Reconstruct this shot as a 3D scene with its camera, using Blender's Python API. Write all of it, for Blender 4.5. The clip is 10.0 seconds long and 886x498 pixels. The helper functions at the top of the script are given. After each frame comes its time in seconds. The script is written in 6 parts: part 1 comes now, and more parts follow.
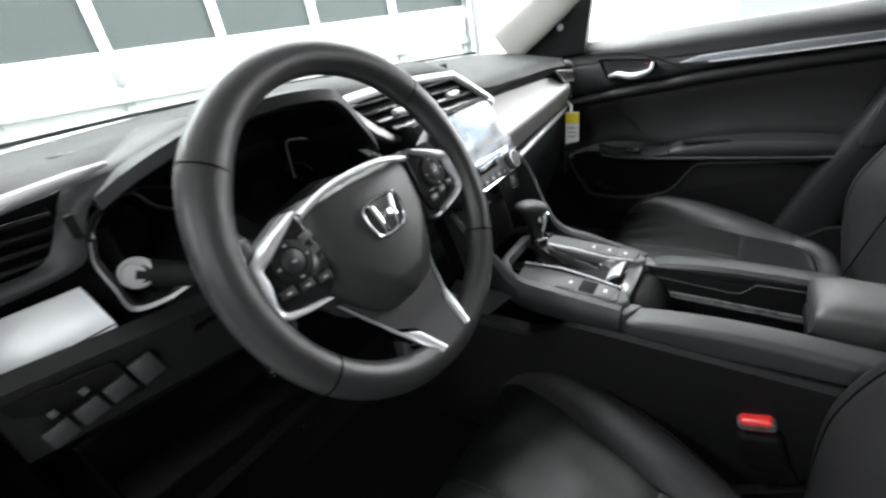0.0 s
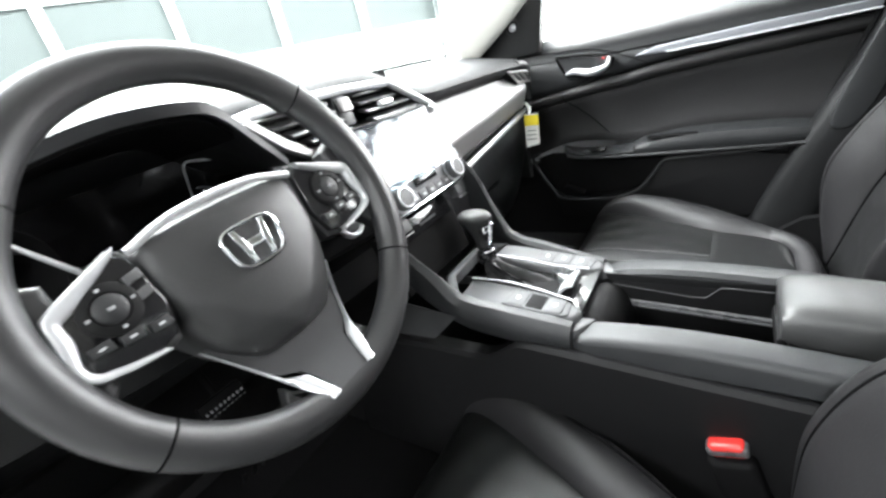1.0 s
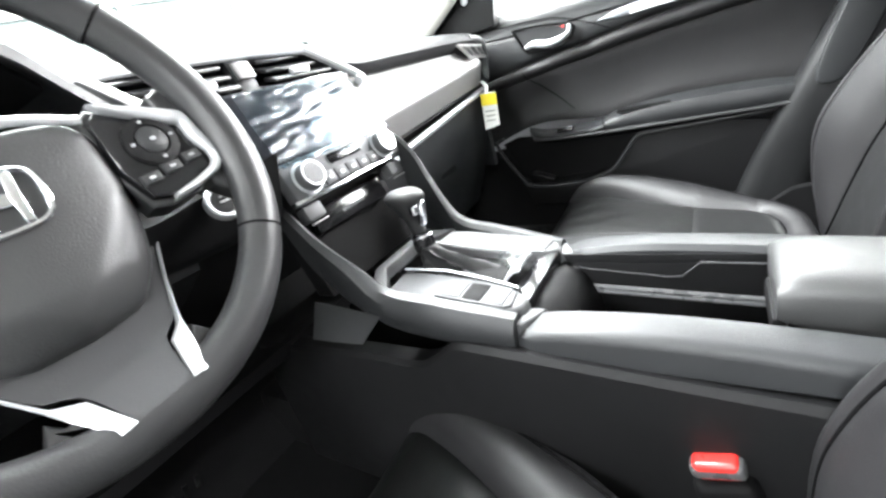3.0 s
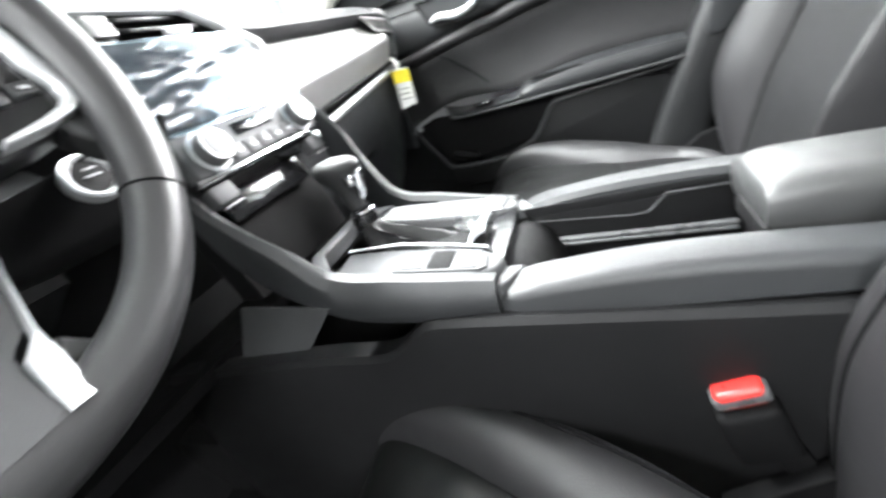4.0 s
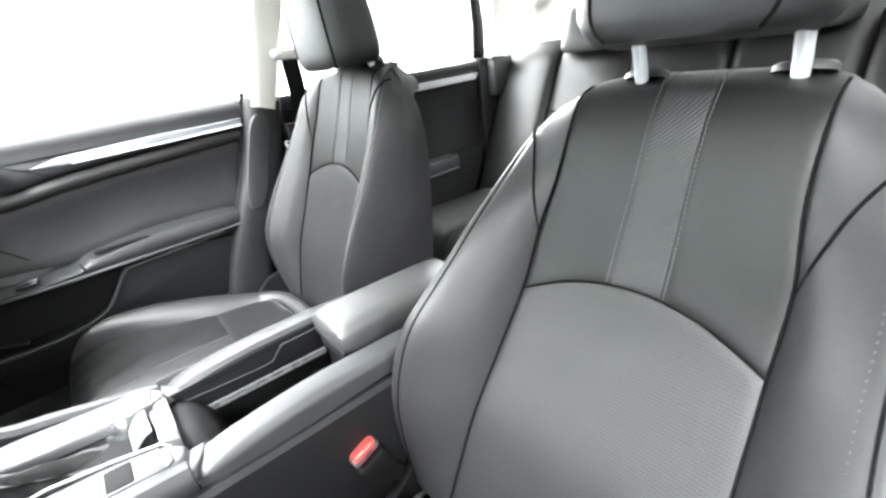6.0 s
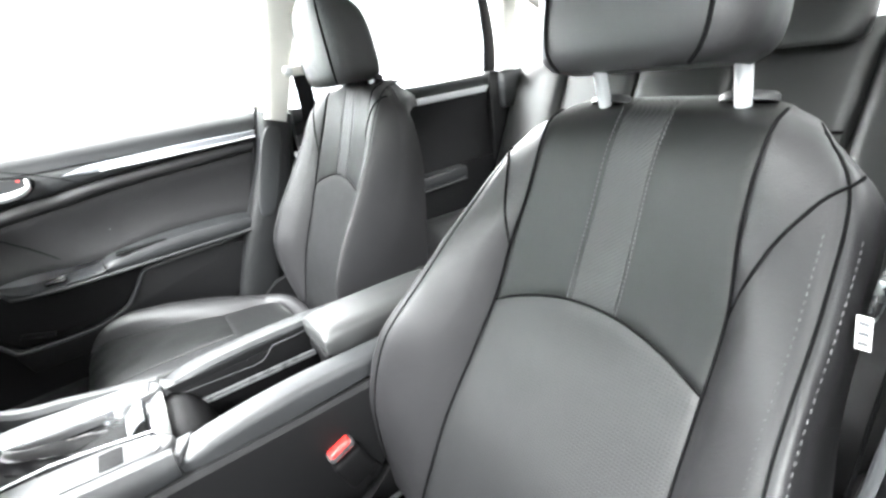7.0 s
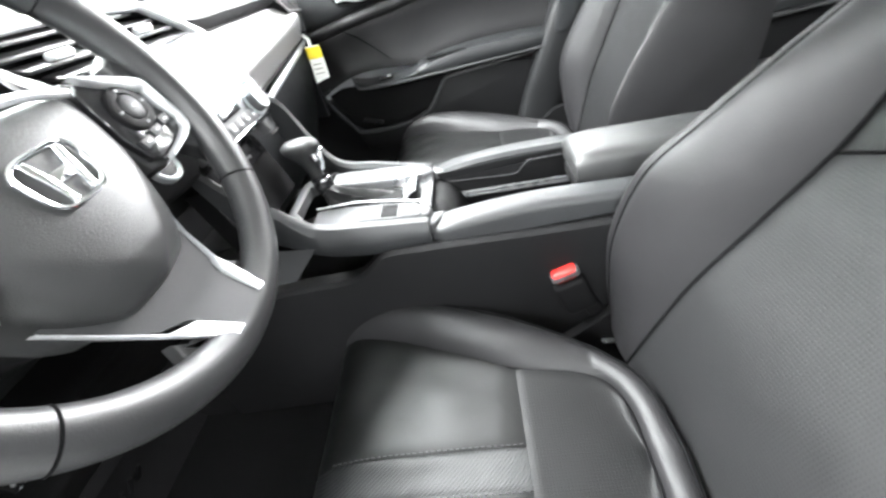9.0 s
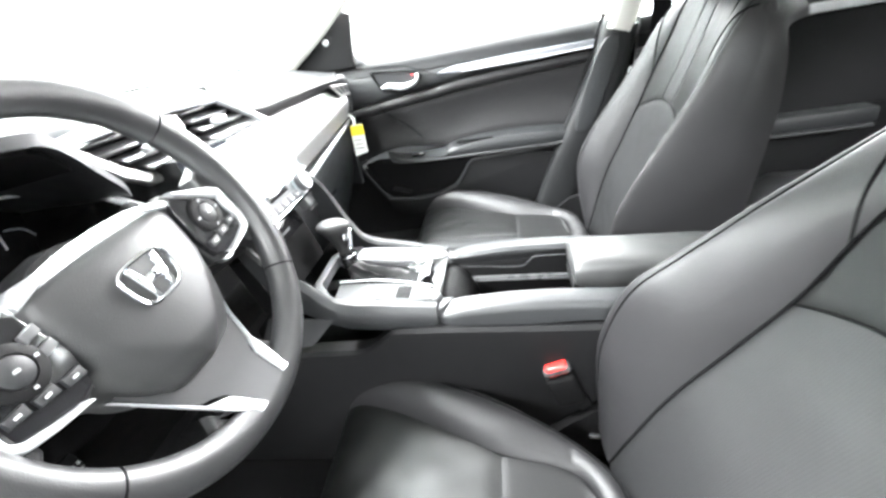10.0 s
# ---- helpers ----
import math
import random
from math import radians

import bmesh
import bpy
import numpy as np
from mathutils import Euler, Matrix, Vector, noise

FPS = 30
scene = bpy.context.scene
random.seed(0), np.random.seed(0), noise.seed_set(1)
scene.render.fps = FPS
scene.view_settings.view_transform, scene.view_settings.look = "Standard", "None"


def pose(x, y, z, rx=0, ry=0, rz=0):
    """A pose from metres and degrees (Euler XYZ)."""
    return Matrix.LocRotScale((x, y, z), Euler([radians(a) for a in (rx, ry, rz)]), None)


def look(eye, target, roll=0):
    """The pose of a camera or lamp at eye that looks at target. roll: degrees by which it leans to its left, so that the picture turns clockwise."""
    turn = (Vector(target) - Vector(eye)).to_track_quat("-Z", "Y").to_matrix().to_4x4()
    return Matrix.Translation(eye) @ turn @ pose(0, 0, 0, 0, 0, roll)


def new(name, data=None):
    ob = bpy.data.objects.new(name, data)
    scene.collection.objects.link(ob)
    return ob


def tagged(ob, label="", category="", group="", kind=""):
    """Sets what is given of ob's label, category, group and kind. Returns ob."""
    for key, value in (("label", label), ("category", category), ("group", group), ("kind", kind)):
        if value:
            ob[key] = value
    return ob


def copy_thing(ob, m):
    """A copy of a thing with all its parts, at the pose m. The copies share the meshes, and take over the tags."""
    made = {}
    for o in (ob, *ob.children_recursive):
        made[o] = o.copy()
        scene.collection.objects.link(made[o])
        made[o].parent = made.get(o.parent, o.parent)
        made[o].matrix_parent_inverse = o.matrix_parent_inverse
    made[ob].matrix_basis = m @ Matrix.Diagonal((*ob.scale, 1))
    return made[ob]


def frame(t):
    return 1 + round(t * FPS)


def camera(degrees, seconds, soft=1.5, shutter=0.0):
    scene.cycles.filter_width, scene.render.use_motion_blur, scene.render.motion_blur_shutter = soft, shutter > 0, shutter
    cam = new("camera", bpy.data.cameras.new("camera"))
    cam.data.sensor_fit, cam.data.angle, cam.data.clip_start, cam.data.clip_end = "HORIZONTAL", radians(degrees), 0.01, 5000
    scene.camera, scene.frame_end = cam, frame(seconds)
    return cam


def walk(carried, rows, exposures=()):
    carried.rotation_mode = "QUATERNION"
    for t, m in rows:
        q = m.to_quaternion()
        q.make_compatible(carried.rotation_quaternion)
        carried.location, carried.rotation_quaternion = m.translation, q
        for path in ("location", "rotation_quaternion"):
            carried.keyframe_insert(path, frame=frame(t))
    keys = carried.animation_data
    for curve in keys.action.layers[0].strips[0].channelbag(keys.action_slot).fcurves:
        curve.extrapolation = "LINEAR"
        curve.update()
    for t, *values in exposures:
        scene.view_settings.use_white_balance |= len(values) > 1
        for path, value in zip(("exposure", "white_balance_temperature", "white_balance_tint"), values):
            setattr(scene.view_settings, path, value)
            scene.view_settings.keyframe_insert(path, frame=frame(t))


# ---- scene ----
cam = camera(92.8, 10.0, soft=2.6, shutter=0.5)
PATH = [
    (0, (-0.647, -0.286, 0.999), (0.777, 0.835, 0.154), -10.2),
    (0.5, (-0.582, -0.31, 0.973), (0.834, 0.83, 0.14), -12.9),
    (1, (-0.543, -0.333, 0.962), (0.906, 0.794, 0.168), -13.9),
    (1.5, (-0.509, -0.348, 0.953), (0.964, 0.754, 0.169), -14.1),
    (2, (-0.48, -0.357, 0.936), (1.002, 0.75, 0.175), -14.6),
    (3.5, (-0.412, -0.322, 0.826), (1.096, 0.748, 0.064), -18.3),
    (4, (-0.409, -0.268, 0.808), (1.243, 0.488, -0.029), -19.8),
    (4.5, (-0.422, -0.215, 0.838), (1.308, -0.36, -0.155), -18.1),
    (5, (-0.445, -0.203, 0.9), (1.131, -0.987, -0.049), -10.6),
    (5.5, (-0.501, -0.198, 0.954), (0.911, -1.32, 0.089), -8.2),
    (7, (-0.613, -0.239, 0.994), (0.893, -1.274, 0.182), -8.4),
    (7.5, (-0.638, -0.269, 0.957), (0.962, -1.011, 0.014), -8.3),
    (8, (-0.635, -0.272, 0.931), (1.054, -0.547, -0.104), -10.8),
    (8.5, (-0.619, -0.277, 0.918), (1.063, -0.285, -0.164), -12.8),
    (9, (-0.603, -0.265, 0.922), (1.003, 0.031, -0.232), -16.6),
    (9.5, (-0.596, -0.264, 0.964), (1.045, 0.14, -0.106), -13.3),
    (10, (-0.628, -0.3, 1.006), (1.097, 0.055, 0.058), -11.0),
]
walk(cam, [(t, look(eye, target, roll)) for t, eye, target, roll in PATH],
     [(0, -0.12), (0.5, 0.58), (1, 1.08), (1.5, 1.3), (2, 1.5), (3.5, 1.95), (4, 1.95), (4.5, 1.98), (5, 2.05), (5.5, 2.15), (7, 2.4), (7.5, 2.42), (8, 2.3), (9, 2.05), (9.5, 2.3), (10, 2.5)])

# ---- light: a white-walled garage bay with unseen lamps added along its ceiling ----
WALL_AT, WALL_DIR, WALL_IN = Vector((0.6, 3.4, 0)), Vector((0.921, -0.389, 0)).normalized(), Vector((-0.389, -0.921, 0)).normalized()


def bay(s, e, z):
    """A place in the garage bay: s along the big door, e from it towards the car."""
    return WALL_AT + s * WALL_DIR + e * WALL_IN + Vector((0, 0, z))


world = bpy.data.worlds.new("world")
scene.world = world
world.use_nodes = True
world.node_tree.nodes["Background"].inputs[0].default_value = (0.9, 0.95, 1, 1)
world.node_tree.nodes["Background"].inputs[1].default_value = 1.4
# unseen area lamps, added where they give the cabin its light and sheen
for s_at, e_at, WIDE, LAMP in ((0.1, 1.7, 7.0, 740), (-4.4, 5.4, 2.6, 185), (-1.6, 7.6, 2.6, 130)):
    data = bpy.data.lights.new("added_ceiling_lamp", "AREA")
    data.shape, data.size, data.size_y, data.energy, data.color = "RECTANGLE", WIDE, 0.9, LAMP, (0.96, 0.985, 1.0)
    lamp = new("added_ceiling_lamp", data)
    lamp.matrix_world = Matrix.Translation(bay(s_at, e_at, 3.28)) @ pose(0, 0, 0, 0, 0, -22.9)
# daylight through the wide open doorway beside the car
data = bpy.data.lights.new("doorway_daylight", "AREA")
data.shape, data.size, data.size_y, data.energy, data.color = "RECTANGLE", 4.5, 3.1, 820, (1.0, 0.978, 1.0)
lamp = new("doorway_daylight", data)
at = bay(5.42, 3.70, 1.82)
lamp.matrix_world = look(at, at - WALL_DIR)

# ---- materials ----


def mat(name, col, rough=0.5, metal=0.0, grain=0.0, scale=400.0, var=0.12, vscale=6.0, spec=0.5, rvar=0.08):
    m = bpy.data.materials.new(name)
    m.use_nodes = True
    nt = m.node_tree
    b = nt.nodes["Principled BSDF"]
    b.inputs["Metallic"].default_value = metal
    b.inputs["Specular IOR Level"].default_value = spec
    tc = nt.nodes.new("ShaderNodeTexCoord")
    n1 = nt.nodes.new("ShaderNodeTexNoise")
    n1.inputs["Scale"].default_value, n1.inputs["Detail"].default_value = vscale, 5
    nt.links.new(tc.outputs["Object"], n1.inputs["Vector"])
    mix = nt.nodes.new("ShaderNodeMix")
    mix.data_type = "RGBA"
    mix.inputs["A"].default_value = (*[c * (1 - var) for c in col], 1)
    mix.inputs["B"].default_value = (*[min(1, c * (1 + var)) for c in col], 1)
    nt.links.new(n1.outputs["Fac"], mix.inputs["Factor"])
    nt.links.new(mix.outputs["Result"], b.inputs["Base Color"])
    mr = nt.nodes.new("ShaderNodeMapRange")
    mr.inputs["To Min"].default_value, mr.inputs["To Max"].default_value = max(0.02, rough - rvar), min(1, rough + rvar)
    n3 = nt.nodes.new("ShaderNodeTexNoise")
    n3.inputs["Scale"].default_value, n3.inputs["Detail"].default_value = vscale * 5, 4
    nt.links.new(tc.outputs["Object"], n3.inputs["Vector"])
    nt.links.new(n3.outputs["Fac"], mr.inputs["Value"])
    nt.links.new(mr.outputs["Result"], b.inputs["Roughness"])
    if grain:
        n2 = nt.nodes.new("ShaderNodeTexVoronoi")
        n2.inputs["Scale"].default_value = scale
        nt.links.new(tc.outputs["Object"], n2.inputs["Vector"])
        bu = nt.nodes.new("ShaderNodeBump")
        bu.inputs["Strength"].default_value, bu.inputs["Distance"].default_value = grain, 0.0006
        nt.links.new(n2.outputs["Distance"], bu.inputs["Height"])
        nt.links.new(bu.outputs["Normal"], b.inputs["Normal"])
    return m


def creased(m, scale, depth):
    """Adds soft, wide creases under the grain."""
    nt = m.node_tree
    b = nt.nodes["Principled BSDF"]
    tc = nt.nodes.new("ShaderNodeTexCoord")
    n = nt.nodes.new("ShaderNodeTexNoise")
    n.inputs["Scale"].default_value, n.inputs["Detail"].default_value, n.inputs["Distortion"].default_value = scale, 3, 0.8
    nt.links.new(tc.outputs["Object"], n.inputs["Vector"])
    bu = nt.nodes.new("ShaderNodeBump")
    bu.inputs["Strength"].default_value, bu.inputs["Distance"].default_value = 0.6, depth
    nt.links.new(n.outputs["Fac"], bu.inputs["Height"])
    if b.inputs["Normal"].links:
        nt.links.new(b.inputs["Normal"].links[0].from_socket, bu.inputs["Normal"])
    nt.links.new(bu.outputs["Normal"], b.inputs["Normal"])
    return m


def perforated(name, col, rough, lean, spec=0.35):
    """Leather with rows of small punched holes."""
    m = mat(name, col, rough, 0, 0.25, 500, 0.1, 6, spec)
    nt = m.node_tree
    b = nt.nodes["Principled BSDF"]
    tc = nt.nodes.new("ShaderNodeTexCoord")
    v = nt.nodes.new("ShaderNodeTexVoronoi")
    v.voronoi_dimensions = "2D"
    v.inputs["Scale"].default_value, v.inputs["Randomness"].default_value = 260, 0.0
    mp = nt.nodes.new("ShaderNodeMapping")
    mp.inputs["Rotation"].default_value = (radians(lean), 0, 0)
    nt.links.new(tc.outputs["Object"], mp.inputs["Vector"])
    nt.links.new(mp.outputs["Vector"], v.inputs["Vector"])
    r = nt.nodes.new("ShaderNodeMapRange")
    r.inputs["From Min"].default_value, r.inputs["From Max"].default_value = 0.22, 0.34
    nt.links.new(v.outputs["Distance"], r.inputs["Value"])
    mx = nt.nodes.new("ShaderNodeMix")
    mx.data_type = "RGBA"
    mx.inputs["A"].default_value = (*[c * 0.5 for c in col], 1)
    old = b.inputs["Base Color"].links[0].from_socket
    nt.links.new(r.outputs["Result"], mx.inputs["Factor"])
    nt.links.new(old, mx.inputs["B"])
    nt.links.new(mx.outputs["Result"], b.inputs["Base Color"])
    bu = nt.nodes.new("ShaderNodeBump")
    bu.inputs["Strength"].default_value, bu.inputs["Distance"].default_value = 0.3, 0.0005
    nt.links.new(r.outputs["Result"], bu.inputs["Height"])
    nt.links.new(bu.outputs["Normal"], b.inputs["Normal"])
    return m


def woven(name, col, rough):
    """Leather embossed with fine diagonal ribs."""
    m = mat(name, col, rough, 0, 0, 500, 0.1)
    nt = m.node_tree
    b = nt.nodes["Principled BSDF"]
    tc = nt.nodes.new("ShaderNodeTexCoord")
    dot = nt.nodes.new("ShaderNodeVectorMath")
    dot.operation = "DOT_PRODUCT"
    dot.inputs[1].default_value = (0.6, 0.6, 1.0)
    nt.links.new(tc.outputs["Object"], dot.inputs[0])
    w = nt.nodes.new("ShaderNodeTexWave")
    w.inputs["Scale"].default_value = 90
    nt.links.new(dot.outputs["Value"], w.inputs["Vector"])
    bu = nt.nodes.new("ShaderNodeBump")
    bu.inputs["Strength"].default_value, bu.inputs["Distance"].default_value = 0.6, 0.0007
    nt.links.new(w.outputs["Fac"], bu.inputs["Height"])
    nt.links.new(bu.outputs["Normal"], b.inputs["Normal"])
    return m


def clear(name, tint, gloss=0.06, rough=0.02):
    """A thin pane: it lets light straight through and mirrors a little."""
    m = bpy.data.materials.new(name)
    m.use_nodes = True
    nt = m.node_tree
    out = nt.nodes["Material Output"]
    nt.nodes.remove(nt.nodes["Principled BSDF"])
    t, g, mx = nt.nodes.new("ShaderNodeBsdfTransparent"), nt.nodes.new("ShaderNodeBsdfGlossy"), nt.nodes.new("ShaderNodeMixShader")
    t.inputs[0].default_value = (*tint, 1)
    g.inputs["Roughness"].default_value = rough
    mx.inputs[0].default_value = gloss
    nt.links.new(t.outputs[0], mx.inputs[1])
    nt.links.new(g.outputs[0], mx.inputs[2])
    nt.links.new(mx.outputs[0], out.inputs[0])
    return m


LEATHER = creased(mat("black_leather", (0.0124, 0.0122, 0.0130), 0.50, 0, 0.25, 700, 0.15, 9, 0.38), 13, 0.0022)
# cushion copy of the perforated leather, its colour darkened for shade
LEATHER_PERF_SHADED = perforated("shaded_perforated_leather", (0.0052, 0.0054, 0.0056), 0.5, 0, 0.22)
LEATHER_PERF_BACK = creased(perforated("perforated_back_leather", (0.0104, 0.0106, 0.0110), 0.50, -110), 11, 0.0013)
# darker smooth leather; on cushions and rear bench its colour holds shade
LEATHER_PANEL = creased(mat("smooth_darkened_leather", (0.0048, 0.0051, 0.0050), 0.44, 0, 0.2, 700, 0.15, 9, 0.29), 13, 0.002)
LEATHER_RIB = woven("ribbed_leather", (0.009, 0.0093, 0.010), 0.48)
WHEEL_LEATHER = mat("wheel_leather", (0.026, 0.0265, 0.0274), 0.36, 0, 0.2, 900, 0.12, 14, 0.5)
AIRBAG = mat("grained_black_cover", (0.031, 0.0318, 0.0322), 0.40, 0, 0.3, 900, 0.08, 14, 0.48)
SOFT = mat("soft_black_plastic", (0.0200, 0.0212, 0.0225), 0.46, 0, 0.3, 900, 0.1, 8, 0.42)
DASHTOP = mat("grained_dash_skin", (0.0185, 0.0196, 0.0208), 0.58, 0, 0.4, 900, 0.1, 8, 0.30)
HARD = mat("hard_black_plastic", (0.0085, 0.0086, 0.009), 0.5, 0, 0.3, 900, 0.1, 8, 0.15)
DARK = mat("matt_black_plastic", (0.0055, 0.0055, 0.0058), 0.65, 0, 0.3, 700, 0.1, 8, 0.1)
GLOSSY = mat("gloss_black_plastic", (0.012, 0.012, 0.013), 0.12, 0, 0, 1, 0.1, 8, 0.5, 0.03)
SATIN = mat("satin_silver_trim", (0.56, 0.575, 0.59), 0.36, 0.5, 0.1, 900, 0.06, 12)
CHROME = mat("chrome", (0.8, 0.81, 0.83), 0.10, 1.0, 0, 1, 0.04, 12, 0.5, 0.03)
BRUSHED = mat("brushed_dark_silver_trim", (0.225, 0.221, 0.222), 0.44, 0.45, 0.1, 800, 0.08, 20)
STEEL = mat("steel", (0.55, 0.56, 0.57), 0.28, 1.0, 0, 1, 0.1, 20)
PILLARBLACK = mat("black_pillar_plastic", (0.010, 0.0105, 0.011), 0.45, 0, 0.3, 900, 0.1, 8, 0.35)
PILLAR = mat("light_grey_trim_fabric", (0.62, 0.61, 0.57), 0.85, 0, 0.4, 900, 0.05, 8)
CARPET = mat("black_carpet", (0.007, 0.007, 0.0075), 0.95, 0, 1.0, 1400, 0.3, 30, 0.2)
RED = mat("red_plastic", (0.62, 0.03, 0.025), 0.3, 0, 0, 1, 0.08, 20)
STITCH = mat("grey_thread", (0.055, 0.055, 0.058), 0.8, 0, 0, 1, 0.15, 60)
SEAMDARK = mat("black_piping", (0.003, 0.003, 0.0033), 0.8, 0, 0, 1, 0.1, 30, 0.06)
PAPER = mat("white_card", (0.82, 0.82, 0.80), 0.6, 0, 0, 1, 0.03, 20)
YELLOW = mat("yellow_card", (0.85, 0.68, 0.02), 0.6, 0, 0, 1, 0.05, 20)
PRINT = mat("grey_print", (0.07, 0.073, 0.078), 0.6)
SCREEN = mat("glossy_screen_glass", (0.02, 0.022, 0.026), 0.07, 0, 0, 1, 0.1, 8, 0.4, 0.03)
ICON = mat("white_print", (0.42, 0.43, 0.44), 0.5)
BODYGREY = mat("car_paint", (0.55, 0.56, 0.58), 0.2, 0.2, 0, 1, 0.03, 4)
GREYWALL = mat("grey_wall_paint", (0.24, 0.244, 0.248), 0.7, 0, 0.2, 200, 0.05, 1.5)
WHITEWALL = mat("white_wall_paint", (0.84, 0.85, 0.85), 0.7, 0, 0.2, 200, 0.03, 1.5)
CONCRETE = mat("grey_concrete", (0.16, 0.16, 0.155), 0.6, 0, 0.3, 150, 0.1, 1.2)
DOORWHITE = mat("white_steel_panel", (0.80, 0.83, 0.815), 0.6, 0, 0.1, 200, 0.03, 2, 0.15)
DOORGLASS = mat("grey_door_pane", (0.078, 0.088, 0.087), 0.7, 0, 0, 1, 0.08, 1.5, 0.05)
STILE = mat("grey_white_steel", (0.36, 0.39, 0.38), 0.5, 0, 0, 1, 0.05, 3, 0.2)
GALV = mat("galvanised_steel", (0.50, 0.51, 0.52), 0.4, 0.9, 0, 1, 0.15, 20)
FILM = clear("protective_film", (0.74, 0.82, 0.87), 0.038, 0.20)
PANELGREY = mat("grey_satin_plastic", (0.050, 0.051, 0.0525), 0.52, 0.05, 0.15, 800, 0.06, 20, 0.22)
SILVERPLAST = mat("silver_painted_plastic", (0.095, 0.0965, 0.099), 0.58, 0.08, 0.15, 800, 0.06, 20, 0.24)
STRIP = mat("brushed_grey_strip", (0.40, 0.42, 0.45), 0.45, 0.8, 0.1, 900, 0.06, 12)
WRAP = clear("clear_plastic_wrap", (0.90, 0.91, 0.92), 0.10, 0.10)
VENTSLAT = mat("black_vent_plastic", (0.024, 0.0245, 0.0255), 0.34, 0, 0, 1, 0.1, 8, 0.5)
SLAT = mat("satin_black_plastic", (0.085, 0.0865, 0.089), 0.28, 0, 0, 1, 0.1, 8, 0.6)
ARMHIDE = mat("grey_black_armrest_leather", (0.038, 0.039, 0.039), 0.42, 0, 0.25, 700, 0.12, 9, 0.45)
KNOBHIDE = mat("grained_knob_leather", (0.020, 0.0205, 0.021), 0.52, 0, 0.3, 900, 0.12, 14, 0.35)
SILVERCAP = mat("silver_end_plastic", (0.075, 0.0765, 0.079), 0.5, 0.08, 0.1, 800, 0.06, 20, 0.26)
PALEGREY = mat("pale_grey_plastic", (0.36, 0.365, 0.37), 0.4, 0, 0, 1, 0.05, 20)
CARDGREY = mat("dull_grey_card", (0.038, 0.039, 0.040), 0.4, 0, 0, 1, 0.15, 25)
GLASS = clear("window_glass", (0.93, 0.96, 0.95), 0.04)
MIRROR = mat("mirror", (0.9, 0.9, 0.9), 0.02, 1.0, 0, 1, 0.0, 1, 0.5, 0.0)

# ---- mesh helpers ----


def catmull(pts, n):
    """n+1 points along a smooth curve through pts."""
    p = [Vector(q) for q in pts]
    p = [2 * p[0] - p[1]] + p + [2 * p[-1] - p[-2]]
    out = []
    segs = len(p) - 3
    for i in range(n + 1):
        f = i / n * segs
        k = min(int(f), segs - 1)
        t = f - k
        a, b, c, d = p[k:k + 4]
        out.append(0.5 * ((2 * b) + (c - a) * t + (2 * a - 5 * b + 4 * c - d) * t * t + (3 * b - a - 3 * c + d) * t ** 3))
    return out


def lerp(a, b, f):
    return a + (b - a) * f


def table(x, pts):
    """Piecewise smooth lookup of x in rows (x, y)."""
    n = len(pts)
    if x <= pts[0][0]:
        return pts[0][1]
    slope = [(pts[min(i + 1, n - 1)][1] - pts[max(i - 1, 0)][1]) / (pts[min(i + 1, n - 1)][0] - pts[max(i - 1, 0)][0]) for i in range(n)]
    for i in range(n - 1):
        (x0, y0), (x1, y1) = pts[i], pts[i + 1]
        if x <= x1:
            h = x1 - x0
            f = (x - x0) / h
            return y0 * (1 + 2 * f) * (1 - f) ** 2 + slope[i] * h * f * (1 - f) ** 2 + y1 * f * f * (3 - 2 * f) + slope[i + 1] * h * f * f * (f - 1)
    return pts[-1][1]


def loft(rings, cap=True, loop=True):
    bm = bmesh.new()
    vs = [[bm.verts.new(p) for p in r] for r in rings]
    n = len(rings[0])
    for a, b in zip(vs, vs[1:]):
        for i in range(n if loop else n - 1):
            j = (i + 1) % n
            try:
                bm.faces.new((a[i], a[j], b[j], b[i]))
            except ValueError:
                pass
    if cap and loop:
        bm.faces.new(vs[0])
        bm.faces.new(vs[-1])
    return bm


def box(c, size, bev=0.003, rot=None, seg=2):
    bm = bmesh.new()
    bmesh.ops.create_cube(bm, size=1)
    bmesh.ops.scale(bm, vec=size, verts=bm.verts)
    b = min(bev, 0.45 * min(size))
    if b > 0:
        bmesh.ops.bevel(bm, geom=bm.edges[:], offset=b, segments=seg, affect="EDGES", profile=0.5)
    m = Matrix.Translation(c) @ (rot or Matrix())
    bmesh.ops.transform(bm, matrix=m, verts=bm.verts)
    return bm


def tube(pts, r, seg=8, closed=False):
    p = [Vector(q) for q in pts]
    n = len(p)
    rings = []
    up = None
    for i in range(n):
        if closed:
            d = p[(i + 1) % n] - p[i - 1]
        else:
            d = p[min(i + 1, n - 1)] - p[max(i - 1, 0)]
        d.normalize()
        if up is None:
            up = d.orthogonal().normalized()
        up = (up - d * up.dot(d)).normalized()
        s = d.cross(up)
        rr = r[i] if isinstance(r, (list, tuple)) else r
        rings.append([p[i] + rr * (math.cos(2 * math.pi * k / seg) * up + math.sin(2 * math.pi * k / seg) * s) for k in range(seg)])
    if closed:
        rings.append(rings[0])
        bm = loft(rings, cap=False)
        bmesh.ops.remove_doubles(bm, verts=bm.verts, dist=1e-6)
        return bm
    return loft(rings)


